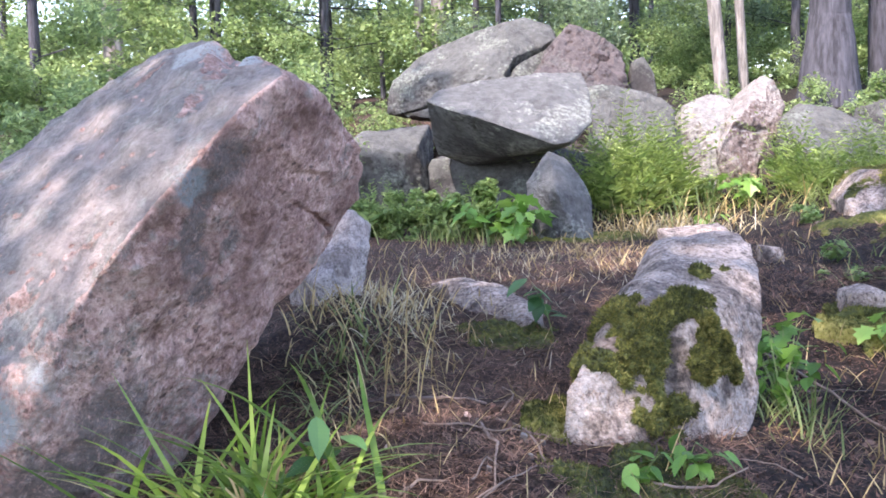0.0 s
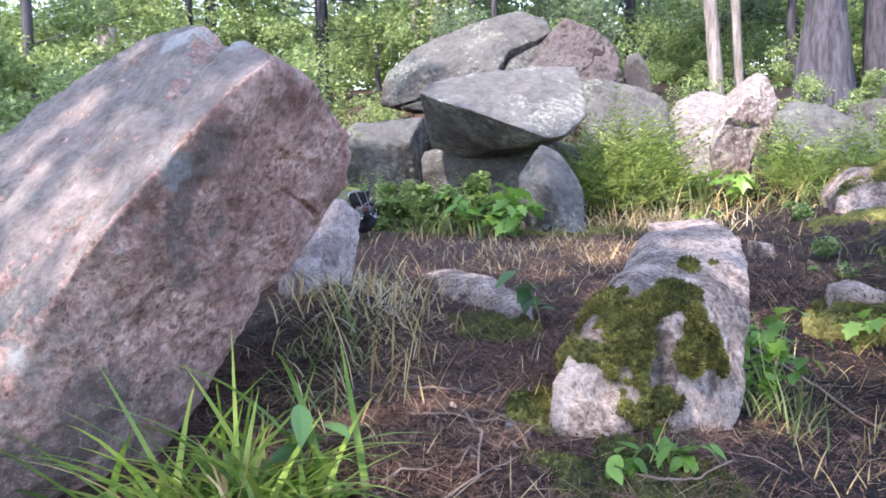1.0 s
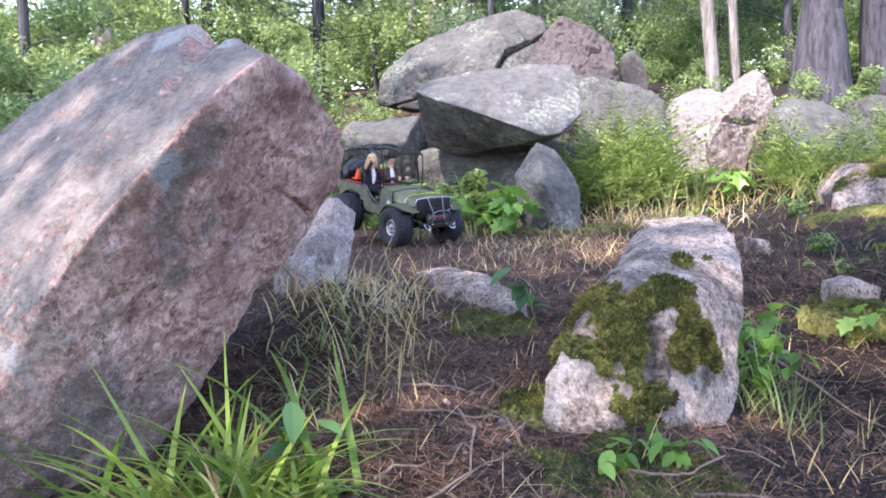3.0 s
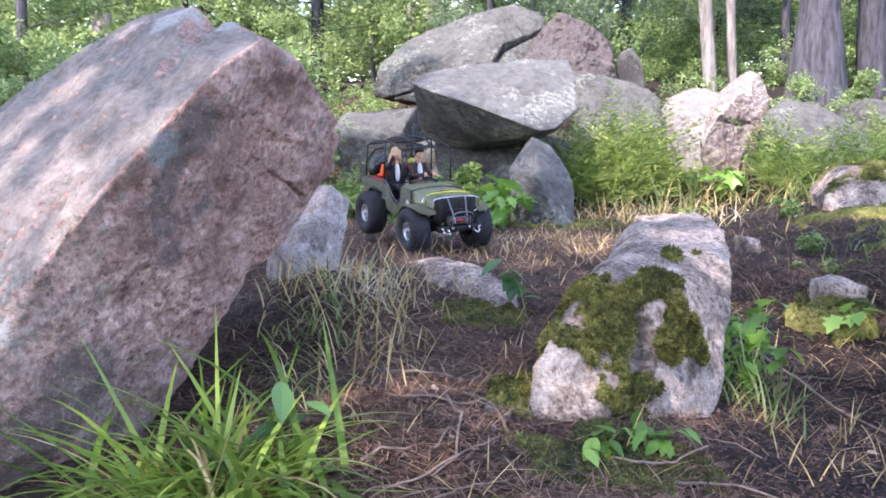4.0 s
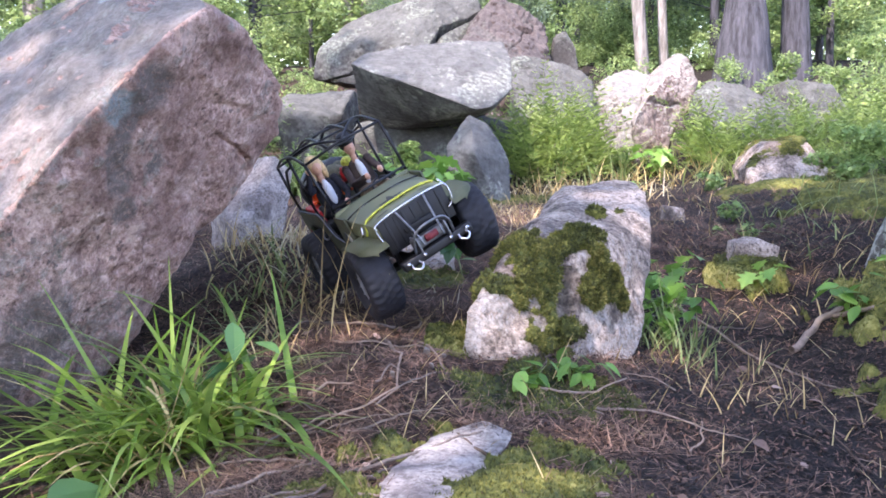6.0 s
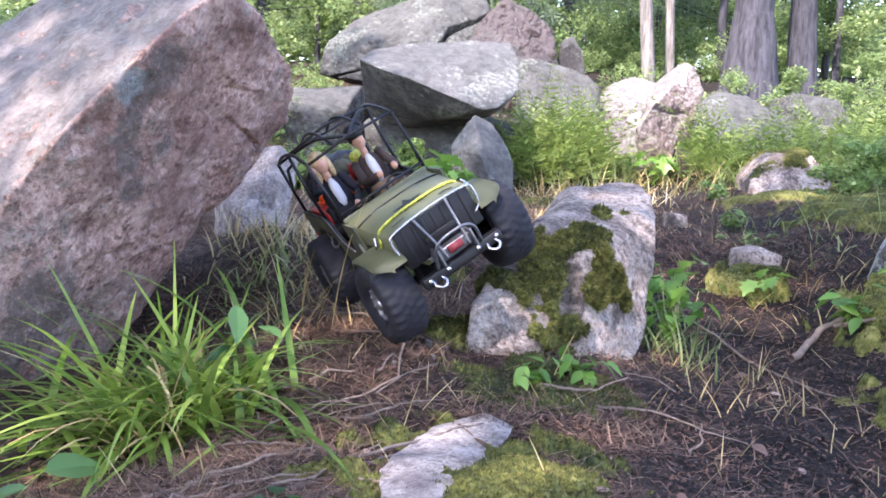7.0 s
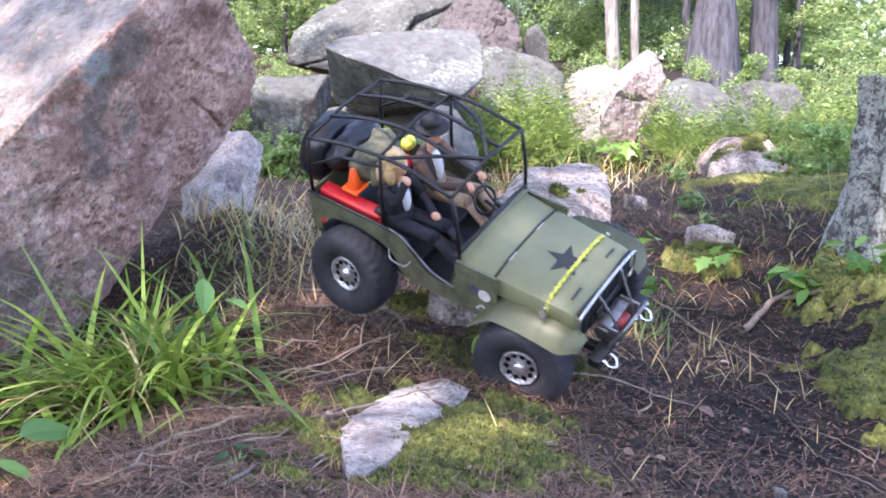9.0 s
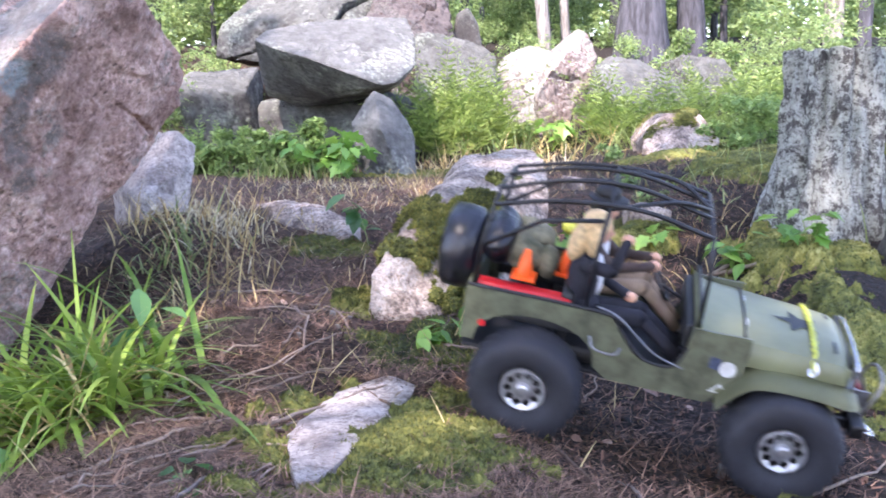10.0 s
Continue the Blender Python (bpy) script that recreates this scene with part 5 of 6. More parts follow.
OLIVE = plain("olive_paint", lin(112, 116, 86), 0.40, 0.0, 0.12, 12, 0.0)
OLIVE_WORN = plain("worn_olive_paint", lin(96, 100, 80), 0.5, 0.0, 0.26, 34, 0.0006)
RUBBER = plain("tyre_rubber", lin(36, 38, 46), 0.75, 0.0, 0.16, 60, 0.0008)
ALLOY = plain("dusty_alloy", lin(176, 178, 182), 0.35, 0.75, 0.12, 60)
CHROME = plain("bright_wire", lin(206, 208, 212), 0.22, 0.9, 0.05, 60)
STEEL = plain("worn_steel", lin(138, 140, 144), 0.42, 0.85, 0.2, 70)
BLACK = plain("black_steel", lin(26, 27, 31), 0.45, 0.1, 0.15, 50)
DARK = plain("dark_plastic", lin(30, 31, 34), 0.6, 0.0, 0.2, 40)
DULL_RED = plain("dull_red_line", lin(128, 44, 50), 0.6, 0.0, 0.2, 80)
RED = plain("red_plastic", lin(196, 36, 42), 0.4, 0.0, 0.1, 40)
ORANGE = plain("orange_rubber", lin(246, 96, 28), 0.5, 0.0, 0.06, 40)
YELLOW = plain("yellow_chain", lin(206, 212, 84), 0.5, 0.0, 0.25, 160)
STAR = plain("black_decal", lin(30, 34, 36), 0.55, 0.0, 0.1, 60)
DECAL = plain("pale_decal", lin(196, 198, 196), 0.5, 0.0, 0.1, 80)
DECAL_BLUE = plain("blue_grey_decal", lin(74, 84, 110), 0.5, 0.0, 0.3, 90)
CANVAS = plain("camouflage_canvas", lin(112, 110, 92), 0.9, 0.0, 0.3, 45, 0.002, lin(52, 58, 44))
BAG = plain("black_vinyl", lin(24, 26, 34), 0.3, 0.0, 0.2, 30, 0.002)
SKIN = plain("doll_vinyl", lin(214, 164, 138), 0.5, 0.0, 0.05, 30)
BLOND = plain("blond_doll_hair", lin(222, 190, 142), 0.6, 0.0, 0.2, 120, 0.002)
NAVY = plain("dark_doll_cloth", lin(30, 31, 42), 0.85, 0.0, 0.2, 60, 0.001)
BROWN = plain("brown_doll_cloth", lin(74, 60, 56), 0.85, 0.0, 0.2, 60, 0.001)
SHIRT = plain("white_doll_cloth", lin(214, 216, 222), 0.8, 0.0, 0.05, 60)
TAN = plain("tan_doll_cloth", lin(150, 128, 108), 0.85, 0.0, 0.15, 60)


def tube(points, r, sides=8, bm=None):
    """A round bar bent through the points."""
    bm = bm or bmesh.new()
    pts = [Vector(p) for p in points]
    last = None
    up = Vector((0.13, 0.31, 0.94)).normalized()
    for i, p in enumerate(pts):
        d = (pts[min(i + 1, len(pts) - 1)] - pts[max(i - 1, 0)]).normalized()
        u = d.cross(up).normalized() if abs(d.dot(up)) < 0.97 else d.orthogonal().normalized()
        w = d.cross(u)
        ring = [bm.verts.new(p + (u * math.cos(2 * math.pi * s / sides) + w * math.sin(2 * math.pi * s / sides)) * r) for s in range(sides)]
        if last:
            for s in range(sides):
                bm.faces.new((last[s], last[(s + 1) % sides], ring[(s + 1) % sides], ring[s]))
        else:
            bm.faces.new(ring[::-1])
        last = ring
    bm.faces.new(last)
    return bm


def arc(points, n=6):
    """A smooth line through a few points (Catmull-Rom)."""
    p = [Vector(q) for q in points]
    p = [p[0] * 2 - p[1]] + p + [p[-1] * 2 - p[-2]]
    out = []
    for i in range(1, len(p) - 2):
        for k in range(n):
            t = k / n
            a, b, c, d = p[i - 1:i + 3]
            out.append(0.5 * ((2 * b) + (c - a) * t + (2 * a - 5 * b + 4 * c - d) * t * t + (3 * b - a - 3 * c + d) * t ** 3))
    return out + [p[-2]]


def block(x0, x1, y0, y1, z0, z1, bev=0.003, bm=None, taper=None):
    """A box with worn edges; taper: (x, y) factors of its top."""
    b = bmesh.new()
    bmesh.ops.create_cube(b, size=1)
    for v in b.verts:
        kx, ky = taper if taper and v.co.z > 0 else (1, 1)
        v.co = Vector(((x0 + x1) / 2 + v.co.x * (x1 - x0) * kx, (y0 + y1) / 2 + v.co.y * (y1 - y0) * ky, (z0 + z1) / 2 + v.co.z * (z1 - z0)))
    if bev:
        bmesh.ops.bevel(b, geom=b.edges[:], offset=bev, segments=2, affect="EDGES", profile=0.6)
    if bm is None:
        return b
    me = bpy.data.meshes.new("tmp")
    b.to_mesh(me)
    b.free()
    bm.from_mesh(me)
    bpy.data.meshes.remove(me)
    return bm


def sheet(outline, thick, plane="xz", at=0.0):
    """A plate cut to an outline, standing in the xz plane at y=at, or lying in xy at z=at."""
    bm = bmesh.new()
    vs = [bm.verts.new((a, at, b) if plane == "xz" else ((a, b, at) if plane == "xy" else (at, a, b))) for a, b in outline]
    f = bm.faces.new(vs)
    ext = bmesh.ops.extrude_face_region(bm, geom=[f])
    off = Vector((0, thick, 0)) if plane == "xz" else (Vector((0, 0, thick)) if plane == "xy" else Vector((thick, 0, 0)))
    for v in ext["geom"]:
        if isinstance(v, bmesh.types.BMVert):
            v.co += off
    bmesh.ops.recalc_face_normals(bm, faces=bm.faces[:])
    bmesh.ops.triangulate(bm, faces=[g for g in bm.faces if len(g.verts) > 4])
    return bm


def blob(bm, c, r, rot=(0, 0, 0), slot=0, sub=3):
    """An ellipsoid added to a mesh."""
    m = Matrix.Translation(c) @ Euler([radians(a) for a in rot]).to_matrix().to_4x4() @ Matrix.Diagonal((*r, 1))
    made = bmesh.ops.create_icosphere(bm, subdivisions=sub, radius=1, matrix=m)
    for f in {f for v in made["verts"] for f in v.link_faces}:
        f.material_index = slot


def capsule(bm, a, b, r0, r1, slot=0):
    """A limb: a tapering round bar with round ends added to a mesh."""
    a, b = Vector(a), Vector(b)
    n0 = len(bm.faces)
    tube([a, a.lerp(b, 0.33), a.lerp(b, 0.66), b], (r0 + r1) / 2, 10, bm)
    bm.faces.ensure_lookup_table()
    for f in bm.faces[n0:]:
        f.material_index = slot
    blob(bm, a, (r0, r0, r0), slot=slot, sub=2)
    blob(bm, b, (r1, r1, r1), slot=slot, sub=2)


def lathe(profile, seg=48):
    """A turned body about the y axis from (y, radius) pairs."""
    bm = bmesh.new()
    rings = []
    for y, r in profile:
        rings.append([bm.verts.new((math.cos(2 * math.pi * s / seg) * r, y, math.sin(2 * math.pi * s / seg) * r)) for s in range(seg)])
    for a, b in zip(rings, rings[1:]):
        for s in range(seg):
            bm.faces.new((a[s], a[(s + 1) % seg], b[(s + 1) % seg], b[s]))
    bmesh.ops.recalc_face_normals(bm, faces=bm.faces[:])
    return bm


def tyre_mesh():
    """A wide balloon tyre with shallow staggered tread blocks, in one skin."""
    w, r, seg = TYRE_W / 2, TYRE_R, 112
    prof = [(-0.60, 0.42), (-0.84, 0.50), (-0.97, 0.62), (-1.0, 0.74), (-0.97, 0.84), (-0.90, 0.905), (-0.80, 0.945), (-0.60, 0.972), (-0.42, 0.982), (-0.22, 0.988), (-0.05, 0.990)]
    prof = prof + [(-y, q) for y, q in prof[::-1]]
    bm = lathe([(y * w, q * r) for y, q in prof], seg)
    for v in bm.verts:
        y = v.co.y / w
        if abs(y) < 0.93 and math.hypot(v.co.x, v.co.z) > 0.88 * r:
            k = round(math.atan2(v.co.z, v.co.x) / (2 * math.pi) * seg)
            shift = 2 if y > 0 else 0
            on = (k + shift + (2 if abs(y) < 0.35 else 0)) % 4 < 2
            f = 1 + (0.020 if on else -0.020)
            v.co.x *= f
            v.co.z *= f
    return bm


def rim_mesh(side):
    """A dished alloy disc with a ring of round holes and a raised hub."""
    bm = lathe([(side * 0.014, 0.0305), (side * 0.0235, 0.0305), (side * 0.0245, 0.0285), (side * 0.022, 0.0268)], 48)
    hole_n, y = 10, side * 0.0195
    for k in range(hole_n):
        a0 = 2 * math.pi * k / hole_n
        for s in range(6):
            t0, t1 = a0 + (s - 3) / 6 * 2 * math.pi / hole_n, a0 + (s - 2) / 6 * 2 * math.pi / hole_n
            def hole(t):
                d = (t - a0) / (math.pi / hole_n) * 1.45
                g = math.sqrt(max(0.0, 1 - d * d)) * 0.0048
                return 0.0205 - g, 0.0205 + g
            i0, o0 = hole(t0)
            i1, o1 = hole(t1)
            for ra0, ra1, rb0, rb1 in ((0.010, 0.010, i0, i1), (o0, o1, 0.0268, 0.0268)):
                q = [bm.verts.new((math.cos(t) * r, y + side * 0.0025 * (r > 0.025), math.sin(t) * r)) for t, r in ((t0, ra0), (t1, ra1), (t1, rb1), (t0, rb0))]
                bm.faces.new(q)
    bmesh.ops.remove_doubles(bm, verts=bm.verts[:], dist=0.0002)
    bmesh.ops.recalc_face_normals(bm, faces=bm.faces[:])
    return bm


def add_wheel(car, x, y, z):
    side = 1 if y > 0 else -1
    w = part("wheel", tyre_mesh(), RUBBER, car, "chunky black rubber tyre on an alloy rim")
    part("rim", rim_mesh(side), ALLOY, w, "dusty alloy rim with round holes")
    part("hub", lathe([(side * 0.010, 0.0001), (side * 0.010, 0.0295), (side * 0.0115, 0.0295), (side * 0.0115, 0.0001)], 32), BLACK, w, "dark brake drum behind the rim")
    part("hub_cap", lathe([(side * 0.018, 0.0105), (side * 0.026, 0.0095), (side * 0.0275, 0.006), (side * 0.0275, 0.0001)], 24), ALLOY, w)
    for k in range(10):
        a = 2 * math.pi * (k + 0.5) / 10
        part("bolt", lathe([(side * 0.022, 0.0013), (side * 0.0262, 0.0013), (side * 0.0266, 0.0002)], 6), ALLOY, w).data.transform(Matrix.Translation((math.cos(a) * 0.0285, 0, math.sin(a) * 0.0285)))
    w.location = (x, y, z)
    return w


def side_outline():
    """Outline of the tub's side: straight rear, wheel arch, dropped door opening, cowl."""
    pts = [(-0.262, 0.112), (-0.262, 0.190), (-0.075, 0.190), (-0.066, 0.186), (-0.052, 0.166), (-0.036, 0.146), (-0.018, 0.136), (0.004, 0.133), (0.018, 0.136), (0.027, 0.148), (0.032, 0.172), (0.036, 0.198),
           (0.105, 0.200), (0.105, 0.150), (0.085, 0.118), (0.070, 0.098), (-0.06, 0.098)]
    for k in range(0, 13):
        a = math.pi * k / 12
        pts.append((-0.163 + 0.082 * math.cos(a), 0.112 + 0.052 * math.sin(a) ** 0.8))
    return pts


def star_outline(cx, cy, r):
    return [(cx + math.cos(radians(90 + 36 * k)) * (r if k % 2 == 0 else r * 0.40), cy + math.sin(radians(90 + 36 * k)) * (r if k % 2 == 0 else r * 0.40)) for k in range(10)]


def hood_z(x, y):
    u = (x - 0.040) / (0.226 - 0.040)
    half = 0.084 - 0.010 * u
    return 0.205 - 0.012 * u - 0.010 * (abs(y) / half) ** 3


def build_car():
    car = tagged(new("model_car"), "olive green radio-controlled model car with black roll cage", "model car")
    part("body", sheet(side_outline(), 0.004, "xz", -0.089), OLIVE_WORN, car, "worn olive tub side with a dropped door opening", False)
    part("body_side", sheet(side_outline(), 0.004, "xz", 0.085), OLIVE_WORN, car, "worn olive tub side", False)
    part("tailgate", block(-0.264, -0.259, -0.085, 0.085, 0.112, 0.190, 0.001), OLIVE_WORN, car)
    part("floor", block(-0.26, 0.10, -0.085, 0.085, 0.098, 0.103, 0.001), DARK, car)
    part("cowl", block(0.037, 0.045, -0.085, 0.085, 0.103, 0.205, 0.003), OLIVE, car)
    for s in (-1, 1):
        part("wheel_arch", block(-0.245, -0.082, s * 0.068 - 0.017, s * 0.068 + 0.017, 0.150, 0.166, 0.003), DARK, car)
        part("rail", tube(arc([(-0.262, s * 0.087, 0.191), (-0.08, s * 0.087, 0.191), (-0.055, s * 0.087, 0.172), (-0.03, s * 0.087, 0.146), (-0.01, s * 0.087, 0.136), (0.02, s * 0.087, 0.138), (0.034, s * 0.087, 0.17)]), 0.0026), DARK, car)
    # hood: a gently crowned lid with sides
    bm = bmesh.new()
    nx, ny = 14, 14
    grid = {}
    for i in range(nx + 1):
        u = i / nx
        x = 0.040 + (0.226 - 0.040) * u
        half = 0.084 - 0.010 * u
        line = [(-half - 0.001, 0.158)] + [(-half * math.cos(math.pi * j / ny), None) for j in range(ny + 1)] + [(half + 0.001, 0.158)]
        for j, (y, z) in enumerate(line):
            zz = hood_z(x, y) - 0.006 * max(0.0, (u - 0.9) / 0.1) ** 2 if z is None else z
            grid[i, j] = bm.verts.new((x, y, zz))
    for i in range(nx):
        for j in range(ny + 2):
            bm.faces.new((grid[i, j], grid[i + 1, j], grid[i + 1, j + 1], grid[i, j + 1]))
    bm.faces.new([grid[nx, j] for j in range(ny + 3)])
    bmesh.ops.recalc_face_normals(bm, faces=bm.faces[:])
    hood = part("hood", bm, OLIVE, car, "olive hood with a black star")

    def decal(name, outline, mat, lift=0.0012, label=""):
        b = bmesh.new()
        f = b.faces.new([b.verts.new((x, y, 0)) for x, y in outline])
        bmesh.ops.triangulate(b, faces=[f])
        bmesh.ops.subdivide_edges(b, edges=b.edges[:], cuts=3, use_grid_fill=True)
        for v in b.verts:
            v.co.z = hood_z(v.co.x, v.co.y) + lift
        return part(name, b, mat, hood, label)
    decal("star", [(0.163 - (b - 0.0), a) for a, b in star_outline(-0.004, 0.0, 0.031)], STAR, label="black five-pointed star")
    for x, y in ((0.205, -0.045), (0.205, 0.045)):
        decal("slot", [(x - 0.002, y - 0.012), (x + 0.002, y - 0.012), (x + 0.002, y + 0.012), (x - 0.002, y + 0.012)], STAR)
    for x, y in ((0.10, -0.04), (0.10, 0.03)):
        decal("scratch", [(x - 0.0012, y - 0.009), (x + 0.0012, y - 0.009), (x + 0.0012, y + 0.009), (x - 0.0012, y + 0.009)], DECAL)
    # yellow chain over the hood and black strap behind it
    links = []
    for k in range(46):
        y = -0.082 + 0.164 * k / 45
        x = 0.178
        z = hood_z(x, max(-0.074, min(0.074, y))) + 0.003 - max(0.0, abs(y) - 0.072) * 2.6
        links.append((x + 0.0015 * math.sin(k * 2.2), y, z + 0.0008 * math.cos(k * 2.9)))
    part("chain", tube(links, 0.0026, 6), YELLOW, car, "yellow chain laid across the hood")
    part("strap", tube([(0.098, y, hood_z(0.098, y) + 0.001) for y in np.linspace(-0.08, 0.08, 14)] , 0.0018, 6), BLACK, car, "thin black strap across the hood")
    for s in (-1, 1):
        part("catch", tube(arc([(0.178, s * 0.083, 0.186), (0.182, s * 0.088, 0.174), (0.176, s * 0.089, 0.168), (0.174, s * 0.084, 0.176)]), 0.002, 6), CHROME, car)
        # front fender: flat plate that curves down behind the wheel
        b = bmesh.new()
        prof = arc([(0.078, 0.112), (0.098, 0.140), (0.118, 0.156), (0.16, 0.160), (0.21, 0.157), (0.236, 0.150), (0.243, 0.142)], 4)
        ia, ib = 0.070, 0.120
        rows = []
        for p in prof:
            x, z = p[0], p[1]
            o = ib - 0.03 * max(0.0, (x - 0.215) / 0.03) ** 2
            rows.append([b.verts.new((x, s * ia, z)), b.verts.new((x, s * o, z)), b.verts.new((x, s * (o + 0.001), z - 0.006))])
        for r0, r1 in zip(rows, rows[1:]):
            for k in range(2):
                b.faces.new((r0[k], r1[k], r1[k + 1], r0[k + 1]))
        bmesh.ops.solidify(b, geom=b.faces[:], thickness=0.002)
        bmesh.ops.recalc_face_normals(b, faces=b.faces[:])
        part("fender", b, OLIVE, car, "flat olive front fender")
    # grille: dark opening with a bright tube frame, lamps and brush guard
    part("grille", block(0.222, 0.227, -0.070, 0.070, 0.118, 0.188, 0.002), BLACK, car, "dark open grille")
    part("grille_frame", tube(arc([(0.231, -0.074, 0.150), (0.231, -0.076, 0.175), (0.231, -0.066, 0.188), (0.231, 0.0, 0.193), (0.231, 0.066, 0.188), (0.231, 0.076, 0.175), (0.231, 0.074, 0.150), (0.231, 0.062, 0.140)], 8), 0.0022), CHROME, car, "bright bent tube round the grille")
    for s in (-1, 1):
        part("headlight", lathe([(0.0, 0.0001), (0.0, 0.008), (0.006, 0.009), (0.012, 0.007)], 20), STEEL, car, "small round headlight").data.transform(Matrix.Translation((0.226, s * 0.056, 0.150)) @ Matrix.Rotation(math.pi / 2, 4, "Z"))
        part("guard_bar", tube(arc([(0.232, s * 0.030, 0.190), (0.246, s * 0.026, 0.165), (0.262, s * 0.022, 0.135), (0.268, s * 0.02, 0.112)]), 0.0021), STEEL, car, "bright front guard bar")
    part("guard_hoop", tube(arc([(0.262, -0.04, 0.105), (0.276, -0.036, 0.135), (0.282, -0.02, 0.15), (0.282, 0.02, 0.15), (0.276, 0.036, 0.135), (0.262, 0.04, 0.105)]), 0.0026), STEEL, car, "bright front hoop")
    part("bumper", block(0.246, 0.266, -0.072, 0.072, 0.086, 0.104, 0.003), BLACK, car, "black steel front bumper")
    winch = part("winch", block(0.232, 0.256, -0.034, 0.034, 0.106, 0.128, 0.004), STEEL, car, "small steel winch")
    for y in (-0.03, 0.03):
        part("plate", block(0.236, 0.270, y - 0.002, y + 0.002, 0.100, 0.134, 0.001), STEEL, winch)
    for k in range(7):
        y = -0.054 + 0.018 * k
        part("grille_bar", block(0.226, 0.2285, y - 0.0025, y + 0.0025, 0.122, 0.184, 0.001), DARK, car)
    part("radiator_tank", block(0.2275, 0.233, -0.03, 0.03, 0.140, 0.152, 0.002), BLACK, car)
    part("drum", lathe([(-0.012, 0.0001), (-0.012, 0.007), (0.012, 0.007), (0.012, 0.0001)], 18), DULL_RED, winch, "dull red winch drum").data.transform(Matrix.Translation((0.260, 0, 0.121)))
    for y in (-0.05, 0.05):
        part("shackle", tube(arc([(0.266, y - 0.007, 0.094), (0.276, y - 0.009, 0.088), (0.283, y, 0.083), (0.276, y + 0.009, 0.088), (0.266, y + 0.007, 0.094)]), 0.0024), CHROME, car, "bright shackle")
    for y in (-0.062, -0.028, 0.028, 0.062):
        part("bolt", lathe([(0.0, 0.0001), (0.0, 0.004), (0.004, 0.004), (0.005, 0.0001)], 8), CHROME, car).data.transform(Matrix.Translation((0.266, y, 0.098)) @ Matrix.Rotation(-math.pi / 2, 4, "Z"))
    # running gear
    for s in (-1, 1):
        part("frame_rail", block(-0.25, 0.25, s * 0.04 - 0.006, s * 0.04 + 0.006, 0.082, 0.097, 0.002), BLACK, car)
    for x in AXLES:
        axle = part("axle", tube([(x, -TRACK / 2 + 0.02, TYRE_R), (x, TRACK / 2 - 0.02, TYRE_R)], 0.009, 12), DARK, car)
        bm2 = bmesh.new()
        blob(bm2, (x, 0.02, TYRE_R), (0.022, 0.02, 0.02), sub=3)
        part("differential", bm2, DARK, axle)
        for s in (-1, 1):
            part("shock", tube([(x + 0.02, s * 0.058, TYRE_R), (x + 0.012, s * 0.052, 0.15)], 0.006, 10), BLACK, car)
            part("link", tube([(x, s * 0.05, TYRE_R - 0.006), (x * 0.3, s * 0.03, 0.085)], 0.0034, 6), DARK, car)
    part("skid_plate", block(-0.06, 0.06, -0.045, 0.045, 0.074, 0.084, 0.004), DARK, car)
    # cab
    for s in (-1, 1):
        seat = part("seat", block(-0.125, -0.055, s * 0.042 - 0.03, s * 0.042 + 0.03, 0.103, 0.125, 0.006), DARK, car, "dark seat")
        part("seat_back", block(-0.14, -0.122, s * 0.042 - 0.03, s * 0.042 + 0.03, 0.115, 0.20, 0.006), DARK, seat)
    part("steering_wheel", tube([(-0.008 - 0.012 * math.cos(a), 0.042 + 0.022 * math.sin(a), 0.190 + 0.019 * math.cos(a)) for a in np.linspace(0, 2 * math.pi, 25)], 0.0022, 6), BLACK, car)
    part("steering_column", tube([(-0.008, 0.042, 0.19), (0.037, 0.042, 0.17)], 0.0026, 6), BLACK, car)
    part("dashboard", block(0.025, 0.037, -0.08, 0.08, 0.165, 0.198, 0.003), DARK, car)
    # roll cage of thin black bars
    zc = 0.322
    bars = []
    for s in (-1, 1):
        bars += [[(0.040, s * 0.083, 0.200), (0.038, s * 0.084, 0.26), (0.030, s * 0.084, 0.312)],
                 arc([(0.030, s * 0.084, 0.312), (-0.06, s * 0.082, zc + 0.006), (-0.16, s * 0.082, zc - 0.002), (-0.245, s * 0.083, 0.298)], 5),
                 [(-0.245, s * 0.083, 0.298), (-0.254, s * 0.084, 0.24), (-0.256, s * 0.084, 0.185)],
                 [(-0.10, s * 0.082, 0.325), (-0.105, s * 0.084, 0.25), (-0.105, s * 0.084, 0.188)],
                 arc([(0.028, s * 0.03, 0.318), (-0.07, s * 0.028, zc + 0.016), (-0.16, s * 0.028, zc + 0.008), (-0.248, s * 0.03, 0.302)], 5),
                 [(-0.105, s * 0.082, 0.305), (-0.18, s * 0.083, 0.29), (-0.25, s * 0.083, 0.245)],
                 arc([(-0.10, s * 0.082, 0.322), (-0.02, s * 0.045, 0.335), (0.03, 0, 0.318)], 5)]
    bars += [[(0.030, -0.084, 0.312), (0.028, 0, 0.318), (0.030, 0.084, 0.312)], [(-0.10, -0.082, 0.325), (-0.10, 0, 0.337), (-0.10, 0.082, 0.325)],
             [(-0.245, -0.083, 0.298), (-0.248, 0, 0.303), (-0.245, 0.083, 0.298)], [(0.040, -0.083, 0.212), (0.041, 0, 0.214), (0.040, 0.083, 0.212)]]
    for p in bars:
        p = [Vector((x, y, z + 0.008 * step(0.2, 0.3, z))) for x, y, z in p]
        part("cage_bar", tube(p, 0.0030, 8), BLACK, car, "thin black roll cage bar")
